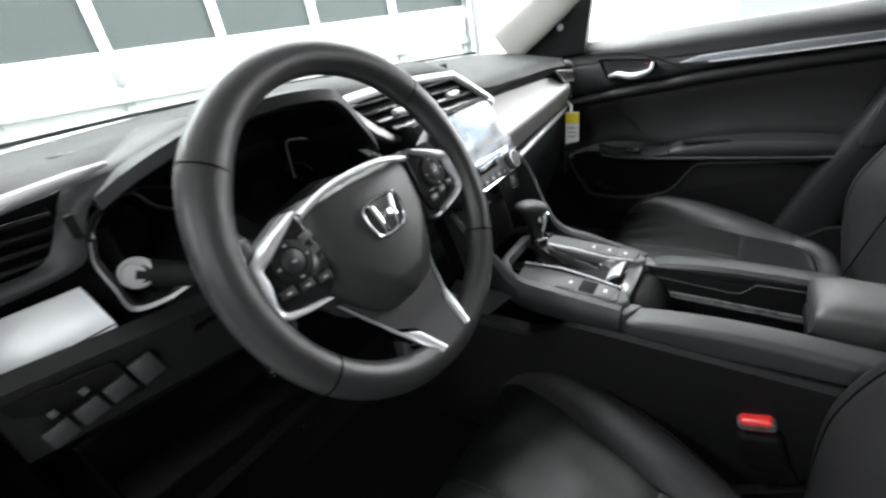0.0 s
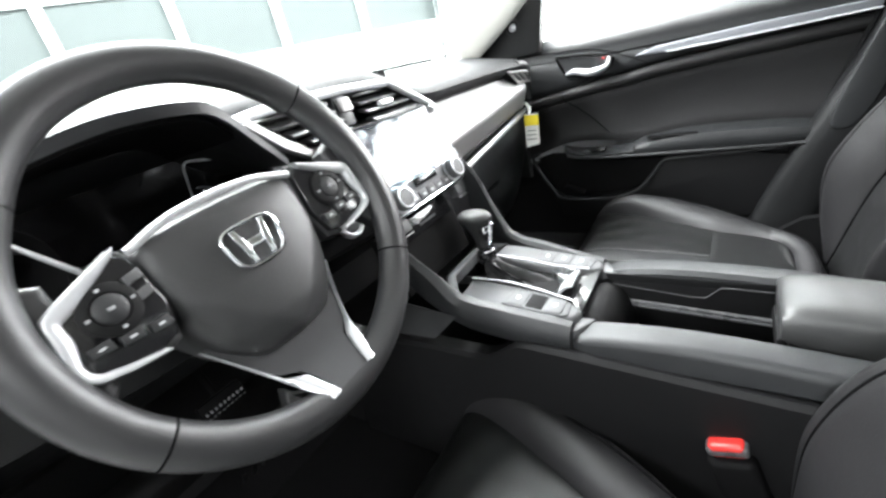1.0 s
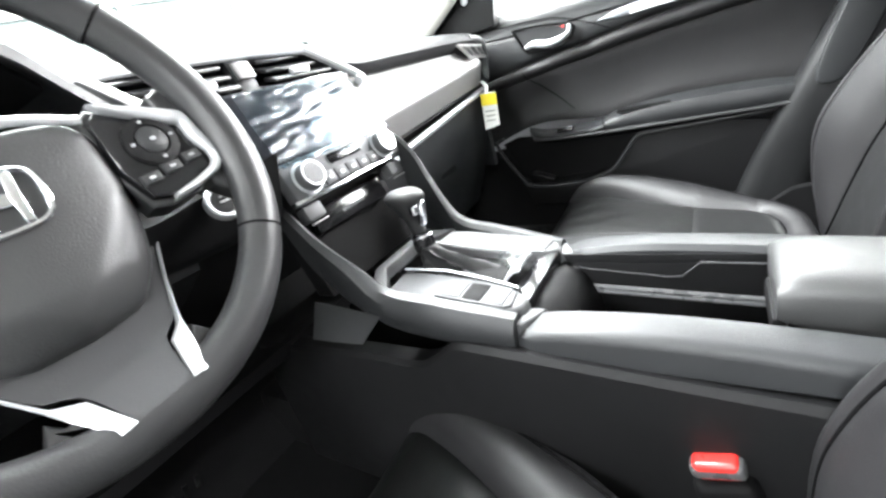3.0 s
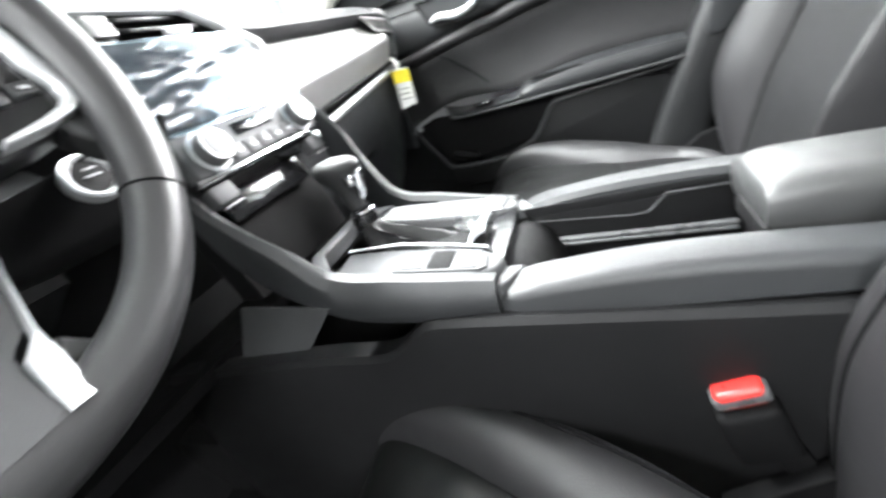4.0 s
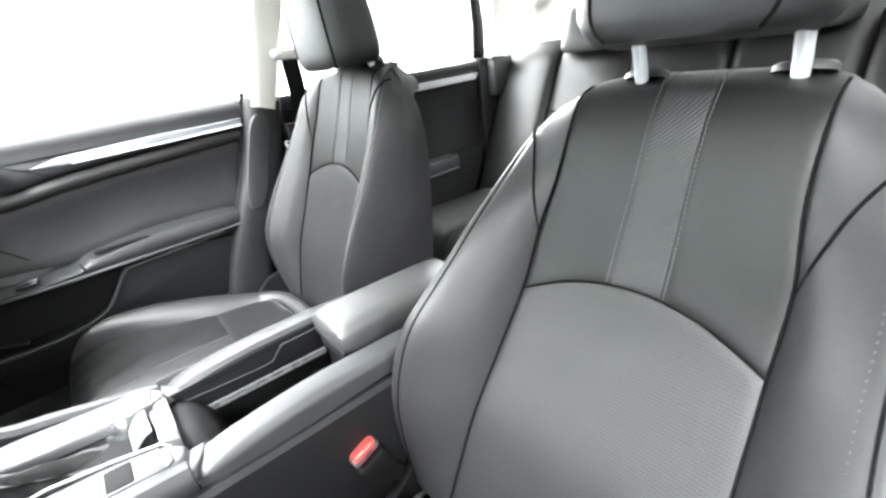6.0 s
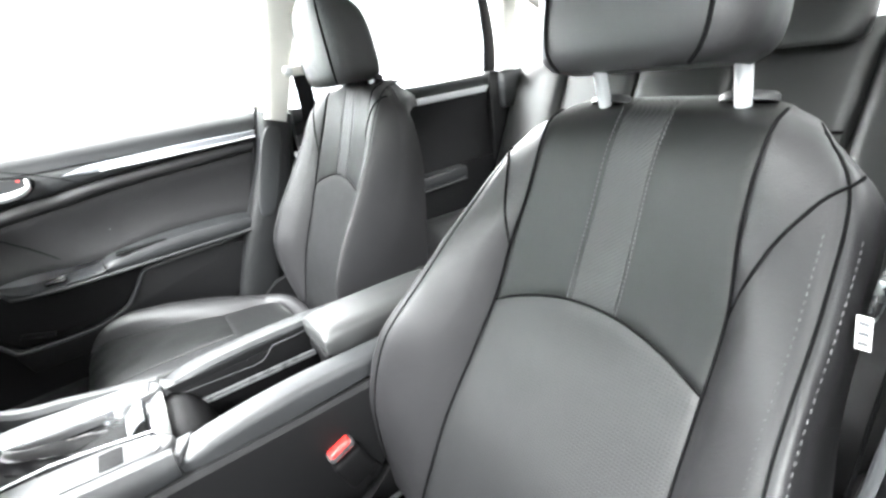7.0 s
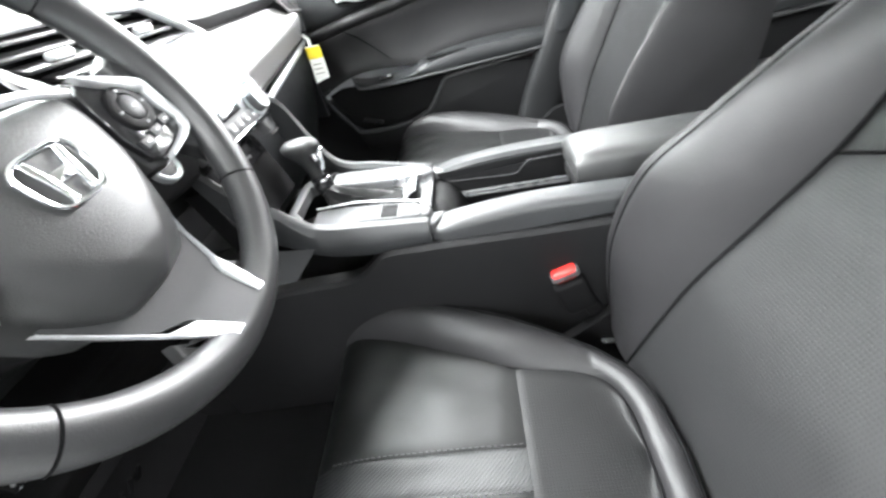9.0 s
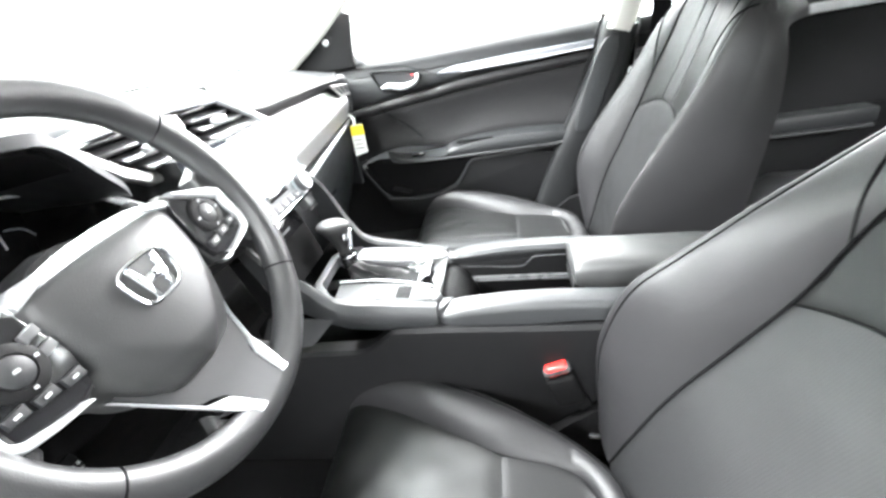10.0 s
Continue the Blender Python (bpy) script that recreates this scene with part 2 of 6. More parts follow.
def plate(poly, out, depth, bev=0.0):
    """A polygon of 3D points with thickness: it runs from its points back against the direction out."""
    out = Vector(out).normalized()
    bm = bmesh.new()
    a = [bm.verts.new(p) for p in poly]
    b = [bm.verts.new(Vector(p) - out * depth) for p in poly]
    bm.faces.new(a)
    bm.faces.new(b[::-1])
    n = len(poly)
    for i in range(n):
        j = (i + 1) % n
        bm.faces.new((a[i], b[i], b[j], a[j]))
    bmesh.ops.recalc_face_normals(bm, faces=bm.faces)
    if bev:
        es = [e for e in bm.edges if e.verts[0] in a and e.verts[1] in a]
        bmesh.ops.bevel(bm, geom=es, offset=bev, segments=3, affect="EDGES", profile=0.5)
    return bm


def skin(fn, nu, nv, back, depth):
    """A solid sheet: fn(a, b) on its face, depth thick against the direction back (a vector or a function)."""
    bm = bmesh.new()
    F = [[bm.verts.new(fn(i / nu, j / nv)) for j in range(nv + 1)] for i in range(nu + 1)]
    off = Vector(back).normalized() * depth
    B = [[bm.verts.new(v.co - off) for v in row] for row in F]
    for i in range(nu):
        for j in range(nv):
            bm.faces.new((F[i][j], F[i + 1][j], F[i + 1][j + 1], F[i][j + 1]))
            bm.faces.new((B[i][j], B[i][j + 1], B[i + 1][j + 1], B[i + 1][j]))
    for i in range(nu):
        bm.faces.new((F[i][0], B[i][0], B[i + 1][0], F[i + 1][0]))
        bm.faces.new((F[i][nv], F[i + 1][nv], B[i + 1][nv], B[i][nv]))
    for j in range(nv):
        bm.faces.new((F[0][j], F[0][j + 1], B[0][j + 1], B[0][j]))
        bm.faces.new((F[nu][j], B[nu][j], B[nu][j + 1], F[nu][j + 1]))
    return bm


def lathe(profile, at, axis, seg=24):
    """profile: rows (radius, height along axis)."""
    axis = Vector(axis).normalized()
    u = axis.orthogonal().normalized()
    v = axis.cross(u)
    rings = [[Vector(at) + axis * h + max(r, 1e-4) * (math.cos(2 * math.pi * k / seg) * u + math.sin(2 * math.pi * k / seg) * v) for k in range(seg)] for r, h in profile]
    return loft(rings)


def merge(*bms):
    m = bpy.data.meshes.new("tmp")
    out = bmesh.new()
    for b in bms:
        b.to_mesh(m)
        out.from_mesh(m)
        b.free()
    bpy.data.meshes.remove(m)
    return out


def part(name, bm, material, parent=None, label="", angle=38):
    bmesh.ops.recalc_face_normals(bm, faces=bm.faces)
    me = bpy.data.meshes.new(name)
    bm.to_mesh(me)
    bm.free()
    me.materials.append(material)
    me.shade_smooth()
    me.set_sharp_from_angle(angle=radians(angle))
    ob = new(name, me)
    if parent:
        ob.parent = parent
        if parent.type == "EMPTY":
            ob.matrix_parent_inverse = Matrix.Translation(-parent.location)
    if label:
        ob["label"] = label
    return ob


def thing(name, at, label, category, group="", kind=""):
    """An empty at the thing's base; its parts are built in world places."""
    e = new(name)
    e.empty_display_size, e.location = 0.05, at
    return tagged(e, label, category, group, kind)


def V(x, y, z):
    return Vector((x, y, z))

# ---- the garage bay ----


def bay_box(s0, s1, e0, e1, z0, z1, bev=0.0):
    bm = bmesh.new()
    bmesh.ops.create_cube(bm, size=1)
    bmesh.ops.scale(bm, vec=(s1 - s0, e1 - e0, z1 - z0), verts=bm.verts)
    if bev:
        bmesh.ops.bevel(bm, geom=bm.edges[:], offset=bev, segments=2, affect="EDGES")
    m = Matrix.Translation(bay((s0 + s1) / 2, (e0 + e1) / 2, (z0 + z1) / 2)) @ Matrix.Rotation(math.atan2(WALL_DIR.y, WALL_DIR.x), 4, "Z")
    bmesh.ops.transform(bm, matrix=m, verts=bm.verts)
    return bm


S0, S1, E1, H = -6.0, 5.4, 9.5, 3.4
DOOR0, DOOR1, DOORH = -4.4, 3.2, 2.9
tagged(part("floor", bay_box(S0, S1, -0.3, E1, -0.12, 0), CONCRETE), "grey smooth concrete garage floor under the car", "floor", kind="structure")
tagged(part("ceiling", bay_box(S0, S1, -0.3, E1, H, H + 0.15), WHITEWALL), "white painted garage ceiling", "ceiling", kind="structure")
front = bay_box(S0, DOOR0, -0.3, 0, 0, H)
tagged(part("wall_north", merge(front, bay_box(DOOR1, S1, -0.3, 0, 0, H), bay_box(DOOR0, DOOR1, -0.3, 0, DOORH, H)), WHITEWALL), "white wall round the big sectional garage door", "wall", kind="structure")
tagged(part("wall_east", merge(bay_box(S1, S1 + 0.2, -0.3, 1.4, 0, H), bay_box(S1, S1 + 0.2, 6.0, E1, 0, H), bay_box(S1, S1 + 0.2, 1.4, 6.0, 0, 0.22)), WHITEWALL), "white garage wall with a wide doorway open to daylight", "wall", kind="structure")
tagged(part("wall_west", bay_box(S0 - 0.2, S0, -0.3, E1, 0, H), GREYWALL), "plain grey garage wall", "wall", kind="structure")
tagged(part("wall_south", bay_box(S0, S1, E1, E1 + 0.2, 0, H), GREYWALL), "plain grey garage wall behind the car", "wall", kind="structure")

gdoor = thing("garage_door", bay(-0.6, 0, 0), "white sectional garage door with a row of grey panes", "garage door", kind="structure")
MULL = [0.13 + 0.745 * k for k in range(-6, 5)]
ROWS_Z = [(0.02, 0.588), (0.592, 1.178), (1.182, 1.938), (1.942, 2.88)]
for k, (z0, z1) in enumerate(ROWS_Z):
    if k == 2:
        part("section_rail", bay_box(DOOR0, DOOR1, -0.07, -0.02, z0, z0 + 0.17, 0.004), DOORWHITE, gdoor)
        part("section_rail", bay_box(DOOR0, DOOR1, -0.07, -0.02, z1 - 0.10, z1, 0.004), DOORWHITE, gdoor)
        edges = [DOOR0] + [m for m in MULL if DOOR0 < m < DOOR1 - 0.1] + [DOOR1]
        for a, b in zip(edges, edges[1:]):
            part("pane", bay_box(a + 0.03, b - 0.03, -0.055, -0.045, z0 + 0.165, z1 - 0.095), DOORGLASS, gdoor, "grey pane")
        for m in edges:
            part("mullion", bay_box(max(DOOR0, m - 0.035), min(DOOR1, m + 0.035), -0.07, -0.012, z0 + 0.17, z1 - 0.10, 0.004), DOORWHITE, gdoor)
    else:
        part("door_panel", bay_box(DOOR0, DOOR1, -0.07, -0.02, z0, z1, 0.006), DOORWHITE, gdoor)
for z in (0.59, 1.04, 1.94, 2.30):
    part("strut", bay_box(DOOR0, DOOR1, -0.018, 0.03, z - 0.025, z + 0.025, 0.006), STILE if z != 1.94 else DOORWHITE, gdoor, "pale steel strut")
for m in MULL:
    for z in (0.59, 1.18):
        if DOOR0 < m < DOOR1:
            part("stile", bay_box(m - 0.03, m + 0.03, -0.02, 0.004, z - 0.5, z - 0.03, 0.003), STILE, gdoor)
            part("hinge", bay_box(m - 0.025, m + 0.025, -0.018, 0.02, z - 0.05, z + 0.06, 0.004), GALV, gdoor, "steel hinge")
for m in (DOOR1 - 0.05, DOOR1 + 0.05):
    part("track", bay_box(m - 0.012, m + 0.012, 0.0, 0.07, 0, 2.85, 0.004), GALV, gdoor, "galvanised door track")

# ---- the car's shell ----
body = thing("car_body", V(0, -0.4, 0), "grey sedan body with light pillar trim and black carpet", "car", kind="structure")
for at, size, bev in (((0.36, -0.25, 0.22), (0.56, 1.45, 0.05), 0.01), ((-0.36, -0.25, 0.22), (0.56, 1.45, 0.05), 0.01), ((0, -0.3, 0.28), (0.2, 1.6, 0.16), 0.03), ((0, -1.25, 0.25), (1.3, 0.9, 0.1), 0.02)):
    part("carpet", box(at, size, bev), CARPET, body, "black carpet")
part("firewall", merge(box((0, 0.62, 0.55), (1.36, 0.05, 0.8), 0.01), box((0, 0.52, 0.34), (1.3, 0.06, 0.34), 0.01, Matrix.Rotation(radians(-35), 4, "X"))), CARPET, body)


def roof_z(x, y):
    return 1.335 - 0.10 * (x / 0.6) ** 2 - 0.07 * ((y + 0.55) / 0.8) ** 2


part("headliner", skin(lambda a, b: V(lerp(-0.56, 0.56, a), lerp(-0.02, -1.45, b), roof_z(lerp(-0.56, 0.56, a), lerp(-0.02, -1.45, b))), 16, 20, (0, 0, -1), 0.04), PILLAR, body, "light grey headliner")
part("hood", skin(lambda a, b: V(lerp(-0.7, 0.7, a), lerp(0.62, 1.75, b), 0.93 - 0.16 * b * b - 0.05 * (2 * a - 1) ** 2), 14, 14, (0, 0, 1), 0.03), BODYGREY, body, "grey painted bonnet")


def bar(pts, wid, thick, across, seg=10, n=16):
    """A rounded pillar along pts: wid along across, thick the other way."""
    p = catmull(pts, n)
    rings = []
    for i, q in enumerate(p):
        d = (p[min(i + 1, n)] - p[max(i - 1, 0)]).normalized()
        u = (Vector(across) - d * d.dot(Vector(across))).normalized()
        w = d.cross(u)
        f = i / n
        ww = lerp(wid[0], wid[1], f) / 2
        rings.append([q + u * ww * math.copysign(abs(math.cos(t)) ** 0.6, math.cos(t)) + w * thick / 2 * math.copysign(abs(math.sin(t)) ** 0.6, math.sin(t)) for t in [2 * math.pi * (k + 0.5) / 16 for k in range(16)]])
    return loft(rings)


for sx in (1, -1):
    part("a_pillar", bar([(sx * 0.622, 0.345, 0.975), (sx * 0.622, 0.19, 1.068), (sx * 0.595, 0.03, 1.18), (sx * 0.555, -0.12, 1.27), (sx * 0.54, -0.3, 1.30)], (0.115, 0.07), 0.035, (-sx * 0.3, 0.41, 0.91)), PILLAR, body, "light grey pillar trim")
    part("roof_rail", bar([(sx * 0.545, -0.2, 1.285), (sx * 0.55, -0.6, 1.30), (sx * 0.55, -1.0, 1.28), (sx * 0.54, -1.4, 1.20)], (0.07, 0.07), 0.06, (1, 0, 0)), PILLAR, body)
    part("b_pillar_upper", bar([(sx * 0.632, -0.60, 0.905), (sx * 0.628, -0.64, 1.03), (sx * 0.605, -0.675, 1.16), (sx * 0.56, -0.70, 1.29)], (0.065, 0.10), 0.05, (0, 1, 0)), PILLAR, body, "light pillar trim")
    part("b_pillar_lower", bar([(sx * 0.665, -0.40, 0.34), (sx * 0.66, -0.45, 0.50), (sx * 0.65, -0.515, 0.66), (sx * 0.65, -0.575, 0.80), (sx * 0.645, -0.61, 0.925)], (0.13, 0.085), 0.07, (0, 1, 0)), PILLARBLACK, body, "black pillar trim")
    if sx > 0:
        part("hinge_pillar", box((0.70, 0.46, 0.60), (0.08, 0.24, 0.66), 0.02), HARD, body, "black hinge pillar")
    if sx < 0:
        part("hinge_pillar", box((-0.715, 0.33, 0.58), (0.06, 0.40, 0.72), 0.02), HARD, body, "black hinge pillar")
        part("kick_panel", box((-0.655, 0.40, 0.42), (0.05, 0.36, 0.40), 0.02), DARK, body)
        part("kick_panel", box((-0.682, 0.40, 0.70), (0.034, 0.38, 0.30), 0.008), DARK, body)
    if sx > 0:
        part("pillar_outer", box((0.705, -0.50, 0.60), (0.03, 0.40, 0.66), 0.008), HARD, body)
    oval = []
    for k in range(36):
        t = 2 * math.pi * k / 36
        f = 0.5 + 0.5 * math.copysign(abs(math.sin(t)) ** 0.6, math.sin(t))
        oval.append(V(sx * 0.611, lerp(-0.505, -0.585, f) + 0.030 * math.copysign(abs(math.cos(t)) ** 0.6, math.cos(t)), lerp(0.66, 0.895, f)))
    part("pillar_recess", plate(oval if sx > 0 else oval[::-1], (-sx, 0, 0), 0.006, 0.004), SOFT, body, "rounded pillar recess panel")
    part("quarter_lower", box((sx * 0.668, -1.60, 0.62), (0.05, 0.34, 0.62), 0.01), HARD, body)
    part("sill", box((sx * 0.66, -0.3, 0.3), (0.12, 2.0, 0.14), 0.02), HARD, body, "black door sill")
    part("c_pillar", bar([(sx * 0.62, -1.487, 0.93), (sx * 0.605, -1.487, 1.05), (sx * 0.56, -1.465, 1.19), (sx * 0.53, -1.43, 1.27)], (0.07, 0.09), 0.05, (0, 1, 0.2)), PILLAR, body, "light pillar trim")
    part("quarter_trim", box((sx * 0.64, -1.72, 0.86), (0.06, 0.5, 0.14), 0.02), SOFT, body)
    part("rear_pillar", bar([(sx * 0.59, -1.82, 0.92), (sx * 0.575, -1.72, 1.07), (sx * 0.55, -1.59, 1.155), (sx * 0.52, -1.45, 1.215)], (0.13, 0.10), 0.05, (0, 1, 0.7)), PILLAR, body, "light pillar trim")
part("parcel_shelf", box((0, -1.83, 0.90), (1.24, 0.42, 0.03), 0.01), SOFT, body, "black parcel shelf")
part("windscreen_header", bar([(-0.55, -0.08, 1.27), (0, 0.0, 1.305), (0.55, -0.08, 1.27)], (0.08, 0.08), 0.035, (0, 1, 0.3)), PILLAR, body)
part("rear_header", bar([(-0.52, -1.43, 1.25), (0, -1.48, 1.285), (0.52, -1.43, 1.25)], (0.08, 0.08), 0.035, (0, 1, 0.3)), PILLAR, body)
part("boot_wall", box((0, -2.1, 0.6), (1.3, 0.05, 0.62), 0.01), HARD, body)


def glass(name, fn, back, label):
    ob = part(name, skin(fn, 12, 10, back, 0.004), GLASS, body, label)
    ob.visible_shadow = False
    return ob


def screen_fn(a, b):
    x = (2 * a - 1) * lerp(0.64, 0.53, b)
    bow = 1 - (2 * a - 1) ** 2
    return V(x, lerp(0.46, -0.07, b) + bow * lerp(0.24, 0.06, b), lerp(0.965, 1.275, b) + bow * 0.012)


glass("windscreen", screen_fn, (0, 1, 1), "clear windscreen")
part("windscreen_seal", tube([screen_fn(k / 24, 0.012) + V(0, 0, 0.004) for k in range(25)], 0.0035), DARK, body, "black windscreen seal")
glass("rear_window", lambda a, b: V((2 * a - 1) * lerp(0.58, 0.5, b), lerp(-2.0, -1.5, b), lerp(0.92, 1.26, b) + 0.02 * (1 - (2 * a - 1) ** 2)), (0, -1, 1), "clear rear window")

# ---- steering wheel ----
WC, WT, WTURN = V(-0.3660, 0.0077, 0.8627), radians(19.3), radians(3)
WU, WV = V(1, 0, 0), V(0, math.sin(WT), math.cos(WT))
WU, WV = WU * math.cos(WTURN) + WV * math.sin(WTURN), WV * math.cos(WTURN) - WU * math.sin(WTURN)
WN = WU.cross(WV)
WN = WN if WN.y < 0 else -WN


def wp(u, v, w=0.0):
    """A place on the wheel: u to its right, v up, w towards the driver."""
    return WC + WU * u + WV * v + WN * w


wheel = thing("steering_wheel", WC, "black leather three-spoke steering wheel with silver spoke trim", "steering wheel")
RIM = 0.1596


def rim_ring(t):
    c, s = math.cos(t), math.sin(t)
    grip = 0.0025 * (math.exp(-((math.degrees(t) - 35) / 14) ** 2) + math.exp(-((math.degrees(t) - 145) / 14) ** 2))
    ring = []
    for k in range(20):
        q = 2 * math.pi * k / 20
        rr = RIM + (0.0170 + grip) * math.cos(q)
        ring.append(wp(rr * c, rr * s, 0.0158 * math.sin(q)))
    return ring


SEAMS = (38, 143, 214, 326)
cuts = [SEAMS[i] for i in range(4)] + [SEAMS[0] + 360]
for i in range(4):
    n = 40
    a0, a1 = cuts[i] + 0.25, cuts[i + 1] - 0.25
    part("rim", loft([rim_ring(radians(lerp(a0, a1, k / n))) for k in range(n + 1)]), WHEEL_LEATHER, wheel, angle=60)
for sdeg in SEAMS:
    t = radians(sdeg)
    part("seam", tube([wp((RIM + 0.0168 * math.cos(2 * math.pi * k / 20)) * math.cos(t), (RIM + 0.0168 * math.cos(2 * math.pi * k / 20)) * math.sin(t), 0.0154 * math.sin(2 * math.pi * k / 20)) for k in range(20)], 0.0012, 6, True), SEAMDARK, wheel, "stitched seam")


def hub_half(v):
    return table(v, [(-0.098, 0.02), (-0.09, 0.042), (-0.06, 0.066), (-0.02, 0.078), (0.02, 0.083), (0.036, 0.075), (0.046, 0.055)])


def pad(a, b):
    v = lerp(-0.098, 0.046, b)
    h = hub_half(v)
    u = (2 * a - 1) * h
    edge = min(1 - abs(2 * a - 1), 2 * min(b, 1 - b) * 0.9)
    dome = 0.012 * (1 - (u / 0.085) ** 2) - 0.38 * max(0, 0.72 * abs(u) - 0.69 * v - 0.060) - 0.20 * max(0, -v - 0.066) - 0.004 * (max(0, v - 0.01) / 0.035) ** 2
    return wp(u, v, -0.008 + dome - 0.022 * math.exp(-edge / 0.06))


part("airbag_cover", skin(pad, 36, 36, WN, 0.045), AIRBAG, wheel, "smooth black airbag cover")
part("column_cover", loft([[wp(0.055 * math.cos(t) * f, -0.02 + 0.06 * math.sin(t) * f, w) for t in [2 * math.pi * k / 20 for k in range(20)]] for f, w in ((1.25, -0.05), (1.3, -0.075), (1.15, -0.16), (1.1, -0.26))]), HARD, wheel, "black steering column cover")

# maker's badge: an open square shape in chrome
ring = []
for k in range(40):
    a = 2 * math.pi * k / 40
    v = 0.0182 * math.copysign(abs(math.sin(a)) ** 0.55, math.sin(a))
    ring.append((0.0250 * (1 + 0.10 * v / 0.0182) * math.copysign(abs(math.cos(a)) ** 0.55, math.cos(a)), v))
part("badge_ring", tube([wp(0.003 + u, -0.004 + v, 0.0052) for u, v in ring], 0.0020, 8, True), CHROME, wheel, "chrome badge")
for sx in (1, -1):
    part("badge_bar", plate([wp(0.003 + 0.93 * sx * u, -0.004 + 0.93 * v, 0.008) for u, v in ((0.0185, 0.017), (0.0125, 0.017), (0.0085, 0.002), (0.007, -0.0175), (0.0125, -0.0175), (0.0145, -0.003))], WN, 0.006, 0.001), CHROME, wheel)
part("badge_bar", plate([wp(0.003 + u, -0.004 + v, 0.007) for u, v in ((-0.010, 0.004), (0.010, 0.004), (0.009, -0.004), (-0.009, -0.004))], WN, 0.005, 0.001), CHROME, wheel)
for k in range(3):
    part("embossed_mark", plate([wp(0.012 + u * (1 - 0.15 * k), -0.042 - 0.006 * k + v, 0.0012 - 0.0014 * k) for u, v in ((-0.010, -0.0012), (0.010, -0.0012), (0.010, 0.0012), (-0.010, 0.0012))], WN, 0.003, 0.0004), DARK, wheel)

for sx in (1, -1):
    # switch pods beside the cover
    limb = [(0.084, 0.0400), (0.110, 0.0305), (0.134, 0.0205), (0.1375, 0.0185), (0.1390, 0.0145), (0.1408, -0.002), (0.1425, -0.0170), (0.1425, -0.0215), (0.1405, -0.0265), (0.1350, -0.0305), (0.118, -0.0345), (0.094, -0.0380)]
    out = limb + [(0.080, -0.034), (0.072, -0.008), (0.076, 0.034)]
    part("spoke", plate([wp(sx * u * f, v * 1.1, -0.012) for u, v, f in [(a, b, 1.0) for a, b in out]], WN, 0.022, 0.003), WHEEL_LEATHER, wheel)
    part("spoke_neck", plate([wp(sx * u, v, -0.004) for u, v in ((0.125, 0.040), (0.152, 0.052), (0.160, 0.02), (0.160, -0.04), (0.150, -0.064), (0.128, -0.040))], WN, 0.02, 0.006), WHEEL_LEATHER, wheel)
    c = V(sum(u for u, v in out) / len(out), sum(v for u, v in out) / len(out), 0)
    p = [wp(sx * u, v, -0.004) for u, v in limb]
    run = [0.0]
    for k in range(len(p) - 1):
        run.append(run[-1] + (p[k + 1] - p[k]).length)
    mid_pod = wp(sx * c.x, c.y, -0.004)

    def bezel(a, b):
        d = a * run[-1]
        k = max(i for i in range(len(p) - 1) if run[i] <= d)
        q = p[k].lerp(p[k + 1], (d - run[k]) / (run[k + 1] - run[k]))
        wide = table(a, [(0, 0.006), (0.08, 0.0085), (0.40, 0.0090), (0.60, 0.0075), (0.75, 0.0042), (1, 0.002)])
        return q + (mid_pod - q).normalized() * lerp(-0.0025, wide, b) + WN * (table(b, [(0, 0.0030), (0.15, 0.0068), (0.85, 0.0056), (1, 0.002)]))

    part("silver_surround", skin(bezel, 60, 8, WN, 0.008), SATIN, wheel, "satin silver surround", 40)
    if sx < 0:
        for u0, v0, wu in ((0.084, 0.019, 0.006), (0.083, 0.006, 0.005)):
            part("button", plate([wp(sx * (u0 + u), v0 + v, 0.0004) for u, v in ((-wu, -0.0035), (wu, -0.0055), (wu, 0.0015), (-wu, 0.0035))], WN, 0.006, 0.001), SLAT, wheel, "dark grey button")
    part("switch_panel", plate([wp(sx * lerp(c.x, u, 0.94), lerp(c.y, v, 0.94), -0.004) for u, v in out], WN, 0.01, 0.002), GLOSSY, wheel, "gloss black switch panel")
    ctr = (sx * 0.106, 0.006)
    part("rocker_ring", lathe([(0.019, -0.006), (0.019, -0.001), (0.017, 0.0), (0.012, 0.0005), (0.0115, -0.001)], wp(*ctr), WN, 28), HARD, wheel, "round rocker switch")
    part("rocker_button", lathe([(0.0105, -0.006), (0.0105, 0.0005), (0.009, 0.0015), (0.001, 0.0018)], wp(*ctr), WN, 20), SOFT, wheel)
    for k in range(4):
        t = k * math.pi / 2
        part("symbol", box(wp(ctr[0] + 0.0145 * math.cos(t), ctr[1] + 0.0145 * math.sin(t), 0.0004), (0.0028, 0.0012, 0.002), 0.0002), ICON, wheel)
    part("symbol", box(wp(*ctr, 0.002), (0.0042, 0.001, 0.0022), 0.0002), ICON, wheel)
    for k in range(3):
        part("button", plate([wp(sx * (0.088 + 0.018 * k + u), -0.020 + 0.003 * k + v, 0.0) for u, v in ((-0.007, -0.004), (0.007, -0.003), (0.007, 0.004), (-0.007, 0.004))], WN, 0.006, 0.001), SOFT, wheel)
        part("symbol", plate([wp(sx * (0.088 + 0.018 * k + u), -0.020 + 0.003 * k + v, 0.0006) for u, v in ((-0.0022, -0.0008), (0.0022, -0.0008), (0.0022, 0.0010), (-0.0022, 0.0010))], WN, 0.001), ICON, wheel)
